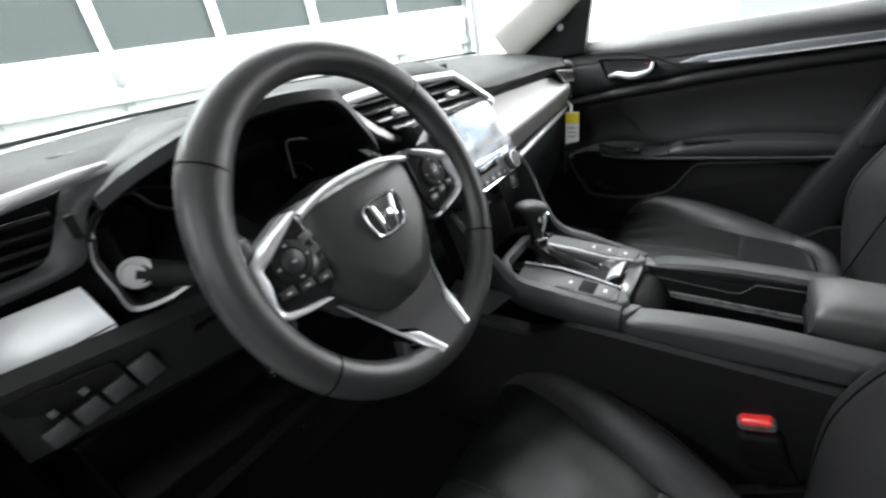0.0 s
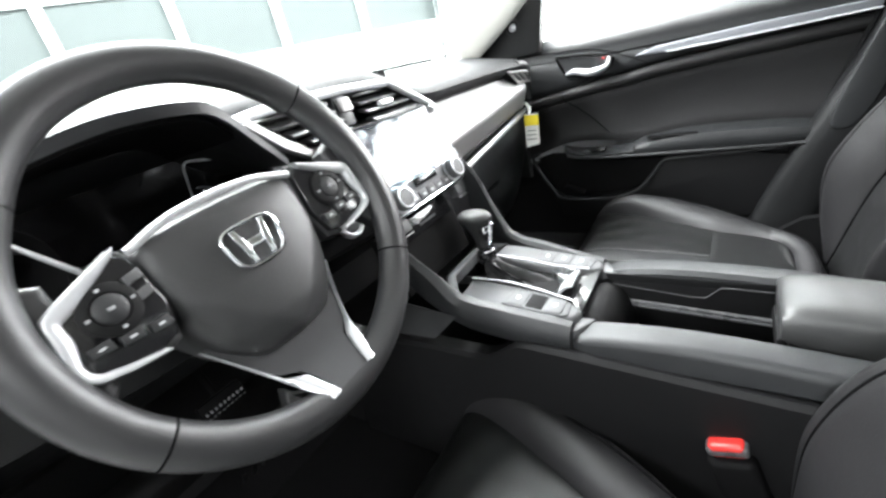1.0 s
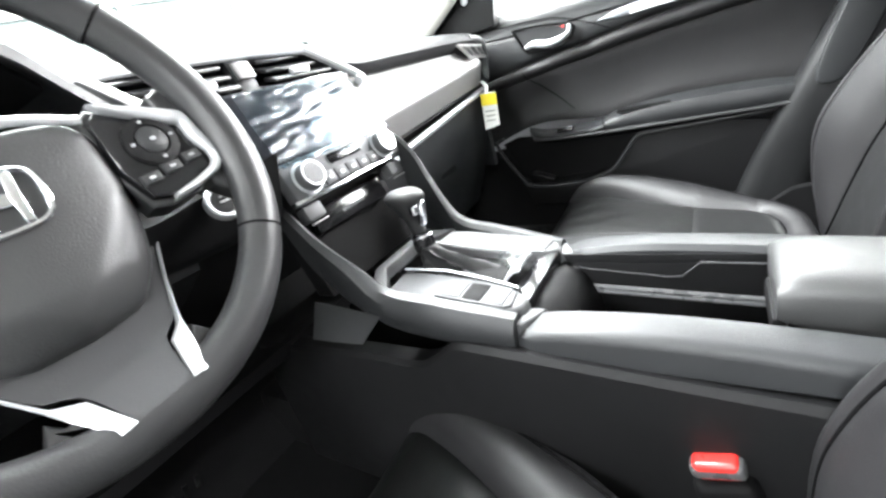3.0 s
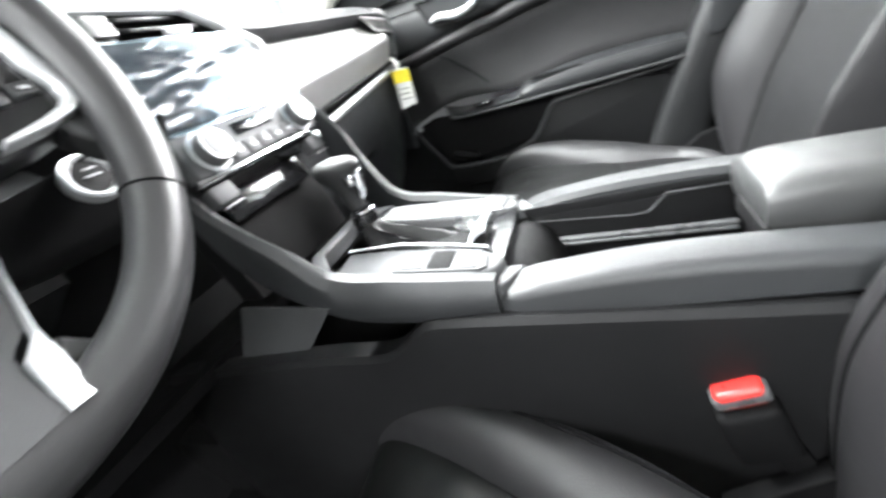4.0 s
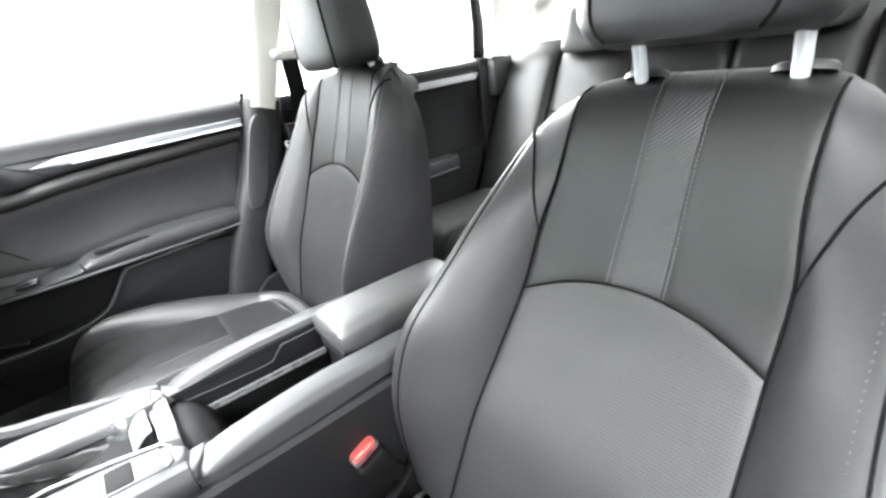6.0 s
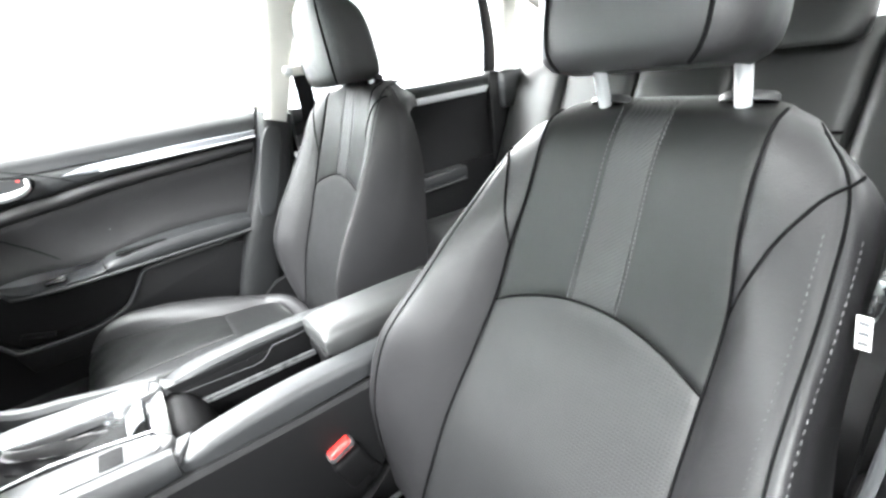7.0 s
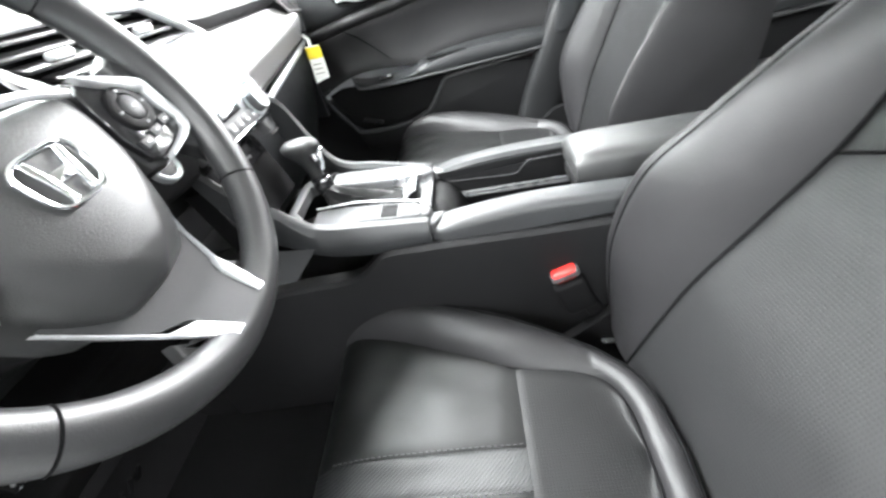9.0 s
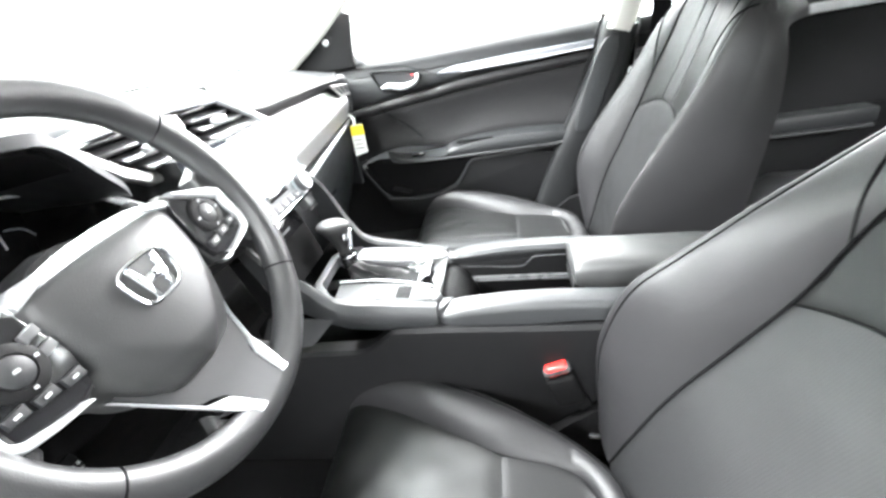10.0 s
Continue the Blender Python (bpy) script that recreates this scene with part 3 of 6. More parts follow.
    # lower spoke trim
    edge_o = [(0.074, -0.057, -0.032), (0.058, -0.087, -0.024), (0.0445, -0.1145, -0.012), (0.0385, -0.130, 0.000), (0.0285, -0.1515, 0.0150)]
    edge_i = [(0.0715, -0.060, -0.032), (0.0550, -0.089, -0.024), (0.0405, -0.1165, -0.012), (0.0275, -0.1245, -0.002), (0.0185, -0.1510, 0.0150)]
    part("spoke_trim", skin(lambda a, b: wp(sx * lerp(edge_o[round(a * 4)][0], edge_i[round(a * 4)][0], b), lerp(edge_o[round(a * 4)][1], edge_i[round(a * 4)][1], b), edge_o[round(a * 4)][2] + 0.002 * math.sin(math.pi * b)), 4, 4, WN, 0.005), SATIN, wheel, "satin silver spoke trim")
part("lower_spoke", skin(lambda a, b: wp((2 * a - 1) * table(b, [(0, 0.070), (0.58, 0.041), (0.66, 0.028), (1, 0.0185)]), lerp(-0.058, -0.151, b), table(b, [(0, -0.034), (0.3, -0.026), (0.58, -0.014), (0.7, -0.004), (1, 0.0140)])), 12, 24, WN, 0.012), PANELGREY, wheel, "dark grey lower spoke")
part("lower_rim_web", plate([wp(u, v, w) for u, v, w in ((-0.064, -0.150, 0.0), (-0.0465, -0.122, -0.010), (-0.036, -0.137, -0.004), (-0.024, -0.160, 0.0), (0.024, -0.160, 0.0), (0.036, -0.137, -0.004), (0.0465, -0.122, -0.010), (0.064, -0.150, 0.0), (0.03, -0.168, 0.0), (-0.03, -0.168, 0.0))], WN, 0.014, 0.004), WHEEL_LEATHER, wheel)

part("pad_top_line", tube(catmull([wp(-0.076, 0.035, -0.006), wp(-0.04, 0.0445, -0.004), wp(0, 0.0470, -0.003), wp(0.04, 0.0445, -0.004), wp(0.076, 0.035, -0.006)], 24), 0.0034, 8), SATIN, wheel, "satin silver line over the cover")

# column stalks
for sx, name in ((-1, "indicator_stalk"), (1, "wiper_stalk")):
    st = thing(name, wp(sx * 0.05, -0.0, -0.09), "black column stalk with a pale twist end", "control stalk", "column stalks")
    tip = V(-0.536, 0.150, 0.864) if sx < 0 else V(-0.235, 0.128, 0.872)
    q = catmull([wp(sx * 0.05, 0.0, -0.10), wp(sx * 0.10, 0.008, -0.105), tip], 12)
    part("lever", tube(q, [lerp(0.010, 0.012, k / 12) for k in range(13)], 12), HARD, st)
    axis = V(-0.5, -0.85, 0.15) if sx < 0 else V(sx, -0.45, 0)
    end = part("twist_end", lathe([(0.0120, -0.004), (0.0142, 0.0), (0.0146, 0.003), (0.0142, 0.008), (0.0125, 0.010), (0.0100, 0.0085), (0.001, 0.0085)], q[-1], axis, 24), PALEGREY if sx < 0 else DARK, st, "pale grey twist end" if sx < 0 else "")
    if sx < 0:
        part("end_cap", lathe([(0.0090, 0.0080), (0.0086, 0.0108), (0.001, 0.0112)], q[-1], axis, 20), PALEGREY, end)
    for k in range(3):
        part("ridge", lathe([(0.0128, 0), (0.0132, 0.001), (0.0128, 0.002)], q[7 + k], (q[-1] - q[-2]), 16), DARK, st)

# ---- dashboard ----
dash = thing("dashboard", V(0, 0.3, 0.75), "black soft-touch car dashboard with silver trim", "dashboard")


def profile_loft(xs, prof, cap=True):
    """prof(x) gives the section's (y, z) points at x."""
    return loft([[V(x, y, z) for y, z in prof(x)] for x in xs], cap)


def top_lip(x):
    """Height and depth of the front edge of the top pad."""
    z = table(x, [(-0.66, 0.930), (-0.56, 0.938), (-0.50, 0.944), (-0.20, 0.955), (-0.17, 0.960), (0.0, 0.966), (0.09, 0.958), (0.13, 0.935), (0.17, 0.914), (0.30, 0.911), (0.58, 0.906), (0.64, 0.88)])
    y = table(x, [(-0.66, 0.225), (-0.56, 0.215), (-0.50, 0.25), (-0.22, 0.25), (-0.17, 0.218), (0.0, 0.222), (0.09, 0.212), (0.13, 0.195), (0.17, 0.178), (0.30, 0.168), (0.45, 0.155), (0.60, 0.138), (0.64, 0.16)])
    return z, y


def top_prof(x):
    z, y = top_lip(x)
    zb = table(x, [(-0.64, 0.962), (0, 0.985), (0.64, 0.968)])
    far = 0.47 + 0.24 * (1 - (x / 0.64) ** 2)
    return [(y, z), (y + 0.006, z + 0.008), (y + 0.03, z + 0.022), (lerp(y, far, 0.4), lerp(z, zb, 0.72)), (lerp(y, far, 0.7), zb - 0.004), (far, zb), (far, zb - 0.05), (lerp(y, far, 0.5), z - 0.04), (y + 0.03, z - 0.03), (y + 0.008, z - 0.012)]


XS = [lerp(-0.655, 0.615, k / 48) for k in range(49)]
part("top_pad", profile_loft(XS, top_prof), DASHTOP, dash, "soft black top pad")

# passenger side: gap, brushed panel, silver bar, glovebox


def pnl(a, b):
    """The brushed panel ahead of the passenger: a along it, b downwards."""
    x = lerp(0.135, 0.605, a)
    z0, y0 = top_lip(x)
    low = lerp(0.772, 0.815, a)
    top, crease = z0 - 0.022, lerp(0.822, 0.862, a)
    fy = lerp(0.120, 0.122, a)
    # two faces that meet in a rounded crease
    q0, q1, q2 = V(0, y0 + 0.006, top), V(0, fy - 0.004, crease), V(0, fy + 0.012, low)
    if b < 0.3:
        q = q0.lerp(q1, b / 0.4)
    elif b > 0.7:
        q = q1.lerp(q2, (b - 0.6) / 0.4)
    else:
        f = (b - 0.3) / 0.4
        q = q0.lerp(q1, 0.75).lerp(q1, f).lerp(q1.lerp(q2, 0.25 * f), f)
    zz, yy = q.z, q.y
    if a > 0.84:
        yy += 0.055 * ((a - 0.84) / 0.16) ** 2
        zz += 0.018 * ((a - 0.84) / 0.16) ** 2 * max(0, b - 0.5) * 2
    return V(x, yy, zz)


part("brushed_panel", skin(pnl, 30, 20, (0, -1, 0.3), 0.012), BRUSHED, dash, "brushed silver-grey dash panel")
# black sheet added as the shade in the gap below the top pad
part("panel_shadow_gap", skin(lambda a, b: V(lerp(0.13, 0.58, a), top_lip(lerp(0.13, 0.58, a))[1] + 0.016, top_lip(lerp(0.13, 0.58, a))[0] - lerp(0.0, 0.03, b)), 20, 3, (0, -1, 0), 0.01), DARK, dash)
part("under_panel", skin(lambda a, b: V(lerp(0.13, 0.60, a), lerp(lerp(0.124, 0.136, a), 0.19, b) , lerp(lerp(0.768, 0.811, a), lerp(0.735, 0.785, a), b)), 20, 5, (0, -1, -0.4), 0.012), DARK, dash)
bar_pts = [V(lerp(0.118, 0.585, f), lerp(0.132, 0.148, f) + 0.03 * max(0, f - 0.85) , lerp(0.742, 0.795, f)) for f in [k / 16 for k in range(17)]]
part("silver_bar", tube(bar_pts, 0.0075, 10), SATIN, dash, "satin silver bar")
gl = part("glovebox", skin(lambda a, b: V(lerp(0.115, 0.60, a), lerp(0.145, 0.235, b ** 1.6) + 0.03 * max(0, a - 0.8) * 5 * 0.3, lerp(lerp(0.733, 0.785, a), 0.50, b)), 16, 16, (0, -1, -0.2), 0.03), SOFT, dash, "black glovebox lid")
part("latch", box((0.36, 0.17, 0.66), (0.07, 0.012, 0.022), 0.004), HARD, gl)
part("lower_dash", skin(lambda a, b: V(lerp(-0.62, 0.62, a), lerp(0.235, 0.45, b), lerp(0.52, 0.46, b)), 12, 4, (0, 0, -1), 0.02), DARK, dash)

# end vent at the passenger's side
SV = [V(0.482, 0.140, 0.901), V(0.578, 0.132, 0.890), V(0.590, 0.130, 0.864), V(0.505, 0.129, 0.872)]
vent = part("side_vent", plate(SV, (-0.15, -1, 0.4), 0.03, 0.003), DARK, dash, "dark side air vent")
for k in range(6):
    f = 0.1 + 0.16 * k
    u, d = SV[0].lerp(SV[1], f), SV[3].lerp(SV[2], f)
    part("vane", tube([u.lerp(d, 0.12) + V(-0.003, -0.003, 0.001), u.lerp(d, 0.88) + V(0.003, -0.003, 0.001)], 0.0024, 6), SLAT if k % 2 else BRUSHED, vent)
part("vent_rim", tube([p + V(0, -0.002, 0.001) for p in SV], 0.0030, 6, True), BRUSHED, vent, "silver vent rim")
part("dash_end", skin(lambda a, b: V(lerp(0.600, 0.632, a ** 0.5), lerp(0.16, 0.33, a), lerp(0.925, 0.60, b)), 8, 10, (1, 0, 0), 0.02), SOFT, dash)

part("end_roll", tube(catmull([V(0.560, 0.150, 0.912), V(0.606, 0.150, 0.902), V(0.630, 0.158, 0.875), V(0.628, 0.158, 0.842), V(0.608, 0.150, 0.812)], 24), [0.010 + 0.006 * math.sin(math.pi * k / 24) for k in range(25)], 12), SOFT, dash, "rounded black dash end")

# centre vents: a wide hexagonal opening with slats
part("vent_recess", skin(lambda a, b: V(lerp(-0.20, 0.175, a), 0.262, lerp(0.97, 0.868, b)), 6, 4, (0, -1, 0), 0.02), DARK, dash)
VF = [V(-0.225, 0.195, 0.950), V(-0.17, 0.205, 0.955), V(-0.03, 0.215, 0.957), V(0.085, 0.205, 0.951), V(0.108, 0.200, 0.945), V(0.170, 0.168, 0.893), V(0.158, 0.160, 0.884)]
part("vent_frame_top", tube(catmull(VF, 30), 0.0075, 8), SATIN, dash, "satin silver vent frame")
part("vent_frame_low", plate([V(-0.225, 0.172, 0.946), V(-0.178, 0.170, 0.902), V(-0.140, 0.170, 0.879), V(-0.085, 0.176, 0.872), V(-0.088, 0.184, 0.885), V(-0.130, 0.180, 0.892), V(-0.165, 0.180, 0.914), V(-0.208, 0.182, 0.950)], (0, -1, 0.3), 0.010, 0.002), BRUSHED, dash, "satin grey vent frame")
for k in range(4):
    z = 0.945 - 0.0150 * k
    y = 0.214 - 0.0135 * k
    w0, w1 = -0.190 + 0.020 * k, 0.095 + 0.017 * k
    for x0, x1 in ((w0, -0.045), (0.012, w1)):
        part("slat", box(V((x0 + x1) / 2, y + 0.008, z), (x1 - x0, 0.026, 0.0050), 0.0018, Matrix.Rotation(radians(14), 4, "X")), VENTSLAT, dash)
part("vent_divider", box(V(-0.017, 0.222, 0.926), (0.036, 0.03, 0.066), 0.008, Matrix.Rotation(radians(-18), 4, "X")), SOFT, dash, "hazard switch block")
part("hazard_button", box(V(-0.017, 0.204, 0.934), (0.028, 0.008, 0.024), 0.003, Matrix.Rotation(radians(-18), 4, "X")), BRUSHED, dash)
for x in (-0.095, 0.065):
    part("vent_tab", box(V(x, 0.186, 0.920), (0.034, 0.012, 0.010), 0.003), SATIN, dash, "silver vent tab")

# screen and climate panel
TS = Matrix.Rotation(radians(-22), 4, "X")
part("touch_screen", box(V(-0.012, 0.1205, 0.854), (0.214, 0.022, 0.099), 0.006, TS), SCREEN, dash, "glossy black touch screen")


def film(a, b):
    x, z = lerp(-0.112, 0.096 - 0.018 * b, a), lerp(0.808, 0.899, b)
    return V(x, 0.1015 + (z - 0.858) * math.tan(radians(22)) - 0.0012 - 0.0034 * abs(noise.noise(V(x * 18, z * 150 - x * 12, 1.7))) - 0.006 * max(0, noise.noise(V(x * 8, z * 22, 4.2)) - 0.1), z)


part("protective_film", skin(film, 60, 34, (0, -1, 0.4), 0.0004), FILM, dash, "crinkled clear protective film", angle=80).visible_shadow = False
part("stack_housing", loft([[V(x, y, z) for x, y, z in ((-w, y0, z), (w, y0, z), (w, 0.30, z), (-w, 0.30, z))] for w, y0, z in ((0.112, 0.150, 0.897), (0.122, 0.135, 0.87), (0.122, 0.112, 0.81), (0.115, 0.098, 0.76), (0.11, 0.098, 0.752))]), HARD, dash)
TC = Matrix.Rotation(radians(-20), 4, "X")
clim = part("climate_panel", box(V(0, 0.098, 0.785), (0.218, 0.022, 0.046), 0.004, TC), SILVERPLAST, dash, "silver-grey climate control panel")
part("frame_line", box(V(0, 0.087, 0.762), (0.224, 0.012, 0.007), 0.002, TC), CHROME, clim, "bright lower edge")
part("frame_line", box(V(0, 0.098, 0.809), (0.220, 0.010, 0.005), 0.002, TC), CHROME, clim)
AX = Vector((0, -math.cos(radians(20)), math.sin(radians(20))))
for x in (-0.077, 0.077):
    k0 = part("knob", lathe([(0.0205, 0.0), (0.0205, 0.003), (0.0185, 0.005), (0.0180, 0.016), (0.0165, 0.018), (0.001, 0.0182)], V(x, 0.090, 0.786), AX, 28), SILVERPLAST, clim, "silver-grey rotary knob")
    part("knob_ring", lathe([(0.0205, 0.001), (0.0220, 0.002), (0.0220, 0.004), (0.0200, 0.005)], V(x, 0.090, 0.786), AX, 28), SATIN, k0, "bright knob base ring")
    part("knob_ring", lathe([(0.0150, 0.0180), (0.0166, 0.0184), (0.0166, 0.0190), (0.0150, 0.0192)], V(x, 0.090, 0.786), AX, 28), SATIN, k0)
    part("knob_face", lathe([(0.0145, 0.0185), (0.0143, 0.0198), (0.001, 0.0199)], V(x, 0.090, 0.786), AX, 20), SOFT, k0)
part("display", box(V(0.0, 0.0905, 0.797), (0.062, 0.006, 0.014), 0.002, TC), GLOSSY, clim, "small dark display")
for k in range(5):
    x = -0.046 + 0.023 * k
    b = part("button", box(V(x, 0.0845, 0.776), (0.021, 0.008, 0.017), 0.002, TC), SILVERPLAST, clim)
    part("symbol", box(V(x, 0.0803, 0.777), (0.007, 0.0012, 0.004), 0.0003, TC), ICON, b)
for x in (-0.088, 0.088):
    b = part("lower_button", box(V(x, 0.092, 0.744), (0.030, 0.020, 0.020), 0.003, TC), SILVERPLAST, dash, "silver-grey seat heater button")
    part("button_edge", box(V(x, 0.0805, 0.733), (0.028, 0.004, 0.002), 0.0006, TC), BRUSHED, b)
part("socket_panel", box(V(0, 0.118, 0.722), (0.15, 0.02, 0.035), 0.004, TC), GLOSSY, dash, "black socket panel")
for k in range(6):
    part("small_print", box(V(-0.02 + 0.008 * k, 0.1065, 0.722), (0.006, 0.001, 0.004), 0.0002, TC), PRINT, dash)
part("tray_back", skin(lambda a, b: V(lerp(-0.10, 0.10, a), lerp(0.125, 0.10, b), lerp(0.725, 0.625, b)), 6, 6, (0, -1, 0), 0.03), DARK, dash)

# instrument hood and cluster
HOOD = [(-0.535, 0.934), (-0.50, 0.954), (-0.45, 0.972), (-0.38, 0.984), (-0.315, 0.982), (-0.285, 0.972), (-0.25, 0.940), (-0.212, 0.908), (-0.185, 0.890)]
hp = catmull([V(x, 0, z) for x, z in HOOD], 40)


def hood_fn(a, b):
    i = a * 40
    k = min(int(i), 39)
    q = hp[k].lerp(hp[k + 1], i - k)
    mid = math.sin(math.pi * a)
    return V(q.x, lerp(0.105 + 0.06 * (1 - mid), 0.36, b), q.z - 0.035 * b * mid + 0.004 * math.sin(math.pi * min(1, b * 6)))


part("cluster_hood", skin(hood_fn, 40, 12, (0, 0, 1), 0.012), SOFT, dash, "black instrument hood")


def inner_fn(a, b):
    i = a * 40
    k = min(int(i), 39)
    q = hp[k].lerp(hp[k + 1], i - k)
    c = V(-0.37, 0, 0.88)
    return V(lerp(q.x, c.x, 0.06 + 0.16 * b), lerp(0.12 + 0.05 * (1 - math.sin(math.pi * a)), 0.26, b), lerp(q.z, c.z, 0.10 + 0.16 * b))


part("cluster_shroud", skin(lambda a, b: inner_fn(a * 0.72, b), 40, 8, (0, 0, 1), 0.006), DARK, dash, "matt black cluster shroud")
part("cluster_face", skin(lambda a, b: V(lerp(-0.52, -0.21, a), 0.290 + 0.03 * (1 - b), lerp(0.80, 0.965, b)), 8, 6, (0, -1, 0), 0.02), GLOSSY, dash, "dark instrument panel")
part("trip_knob", lathe([(0.004, 0), (0.004, 0.014), (0.001, 0.015)], V(-0.212, 0.215, 0.905), (0, -1, 0.2), 12), HARD, dash)
part("cluster_lower_trim", skin(lambda a, b: V(lerp(-0.52, -0.18, a), lerp(0.19, 0.13, b), lerp(0.835, 0.80, b)), 12, 5, (0, -1, 1), 0.02), HARD, dash)

ringp = catmull([V(-0.551, 0.175, 0.900), V(-0.557, 0.177, 0.878), V(-0.554, 0.176, 0.850), V(-0.549, 0.175, 0.823), V(-0.522, 0.166, 0.820), V(-0.501, 0.160, 0.825), V(-0.45, 0.152, 0.834), V(-0.40, 0.148, 0.838)], 50)


def surround(a, b):
    q = ringp[min(49, int(a * 50))].lerp(ringp[min(49, int(a * 50)) + 1], a * 50 - min(49, int(a * 50)))
    c = V(-0.50, 0.22, 0.875)
    w = 0.07 * table(a, [(0, 0.3), (0.25, 0.8), (0.5, 1.0), (1, 0.7)])
    return q.lerp(V(c.x, q.y + 0.03, c.z), w * b)


part("cluster_silver_trim", skin(surround, 50, 4, (-0.3, -1, 0.2), 0.006), SATIN, dash, "satin silver cluster surround")
part("cluster_side_wall", skin(lambda a, b: surround(a, 1.0) + V(0.02 * b, 0.10 * b, 0.01 * b), 40, 3, (-1, 0, 0), 0.004), SOFT, dash)
part("cluster_bowl", skin(lambda a, b: V(-0.50 + lerp(0.052, 0.03, b) * math.cos(2 * math.pi * a), 0.18 + 0.10 * b, 0.876 + lerp(0.052, 0.03, b) * math.sin(2 * math.pi * a)), 30, 3, (0, 0, 0.001), 0.001), DARK, dash)
arch = catmull([V(-0.552, 0.176, 0.898), V(-0.546, 0.173, 0.912), V(-0.536, 0.171, 0.921), V(-0.51, 0.163, 0.929), V(-0.497, 0.159, 0.912), V(-0.47, 0.155, 0.895)], 24)
part("arch_edge", tube(arch, 0.0016, 6), HARD, dash)
part("column_trim_line", tube([V(-0.4783, 0.150, 0.9083), V(-0.4698, 0.150, 0.8957), V(-0.4479, 0.150, 0.8649), V(-0.430, 0.150, 0.840)], [0.0014, 0.0022, 0.0028, 0.003], 8), SATIN, dash, "satin silver trim line")
part("column_trim_line", tube([V(-0.1937, 0.200, 0.8874), V(-0.1862, 0.180, 0.8732), V(-0.176, 0.160, 0.856)], [0.0040, 0.0052, 0.0055], 8), SATIN, dash)
visor = [V(-0.2911, 0.235, 0.870), V(-0.2834, 0.245, 0.8942), V(-0.276, 0.250, 0.9169), V(-0.2593, 0.245, 0.9173), V(-0.2353, 0.235, 0.9115), V(-0.2185, 0.220, 0.9029), V(-0.2039, 0.205, 0.8941)]
part("gauge_visor", tube(catmull(visor, 36), [0.0011 + 0.0018 * (k / 36) for k in range(37)], 8), SATIN, dash, "thin satin silver gauge rim")
part("gauge_ring", tube(catmull([V(-0.2738, 0.250, 0.8848), V(-0.265, 0.250, 0.8831), V(-0.2552, 0.250, 0.878), V(-0.2477, 0.250, 0.867)], 16), 0.0010, 6), STRIP, dash, "thin grey gauge ring")

# start button on its wing beside the column
part("start_wing", skin(lambda a, b: V(lerp(-0.29, -0.125, a), lerp(0.088, 0.060, a) + 0.035 * (1 - b), lerp(0.758, lerp(0.800, 0.83, a), b)), 12, 8, (0, -1, 0.5), 0.03), HARD, dash)
sbt = V(-0.199, 0.070, 0.803)
st0 = part("start_button", lathe([(0.0185, -0.006), (0.0185, 0.002), (0.0165, 0.004), (0.0135, 0.002), (0.0128, 0.0)], sbt, (-0.05, -1, 0.45), 28), SATIN, dash, "silver start button ring")
part("button_face", lathe([(0.0128, -0.004), (0.0125, 0.002), (0.001, 0.0028)], sbt, (-0.05, -1, 0.45), 24), HARD, st0)
for k in range(3):
    part("symbol", box(sbt + V(0, -0.003, 0.006 - 0.005 * k), (0.012 - 0.003 * abs(k - 1), 0.001, 0.0016), 0.0002), ICON, st0)

# driver's outer end: vent, silver strips, lower switches
lv = part("driver_vent", skin(lambda a, b: V(lerp(-0.675, -0.556, a), lerp(0.245, 0.222, a), lerp(0.940, 0.878, b)), 6, 4, (0, -1, 0), 0.02), DARK, dash, "black side air vent")
for k in range(5):
    z = 0.926 - 0.012 * k
    part("slat", box(V(-0.622, 0.212, z), (0.125, 0.018, 0.004), 0.001, Matrix.Rotation(radians(-12), 4, "Z") @ Matrix.Rotation(radians(-12), 4, "X")), HARD, lv)


cheek_r = catmull([V(-0.440, 0.140, 0.982), V(-0.485, 0.152, 0.952), V(-0.516, 0.163, 0.937), V(-0.536, 0.169, 0.932), V(-0.551, 0.174, 0.908), V(-0.566, 0.179, 0.880), V(-0.640, 0.200, 0.868)], 60)
cheek_l = catmull([V(-0.470, 0.200, 0.978), V(-0.512, 0.182, 0.960), V(-0.540, 0.184, 0.953), V(-0.553, 0.187, 0.938), V(-0.564, 0.189, 0.919), V(-0.588, 0.194, 0.889), V(-0.650, 0.210, 0.885)], 60)


def cheek(a, b):
    p = cheek_r[min(60, round(a * 60))].lerp(cheek_l[min(60, round(a * 60))], b)
    return p + V(0, -0.004 * math.sin(math.pi * b), 0)


part("vent_surround", skin(cheek, 60, 8, (-0.2, -1, 0.2), 0.012), SOFT, dash, "black soft-touch vent surround")
part("vent_wheel", box(V(-0.556, 0.177, 0.914), (0.008, 0.006, 0.022), 0.002), HARD, lv)
part("silver_strip", tube([V(-0.68, 0.212, 0.930), V(-0.60, 0.186, 0.944), V(-0.540, 0.170, 0.954), V(-0.516, 0.163, 0.958)], [0.0080, 0.0070, 0.0045, 0.002], 10), SATIN, dash, "satin silver strip")


def wing(a, b):
    x = lerp(-0.69, lerp(-0.571, -0.566, b), a)
    zt, zl = lerp(0.853, 0.860, a), lerp(0.805, 0.822, a)
    return V(x, 0.175 - 0.3 * (x + 0.55) + 0.012 * (1 - b) - 0.010 * math.sin(math.pi * b * 0.5), lerp(zt, zl, b))


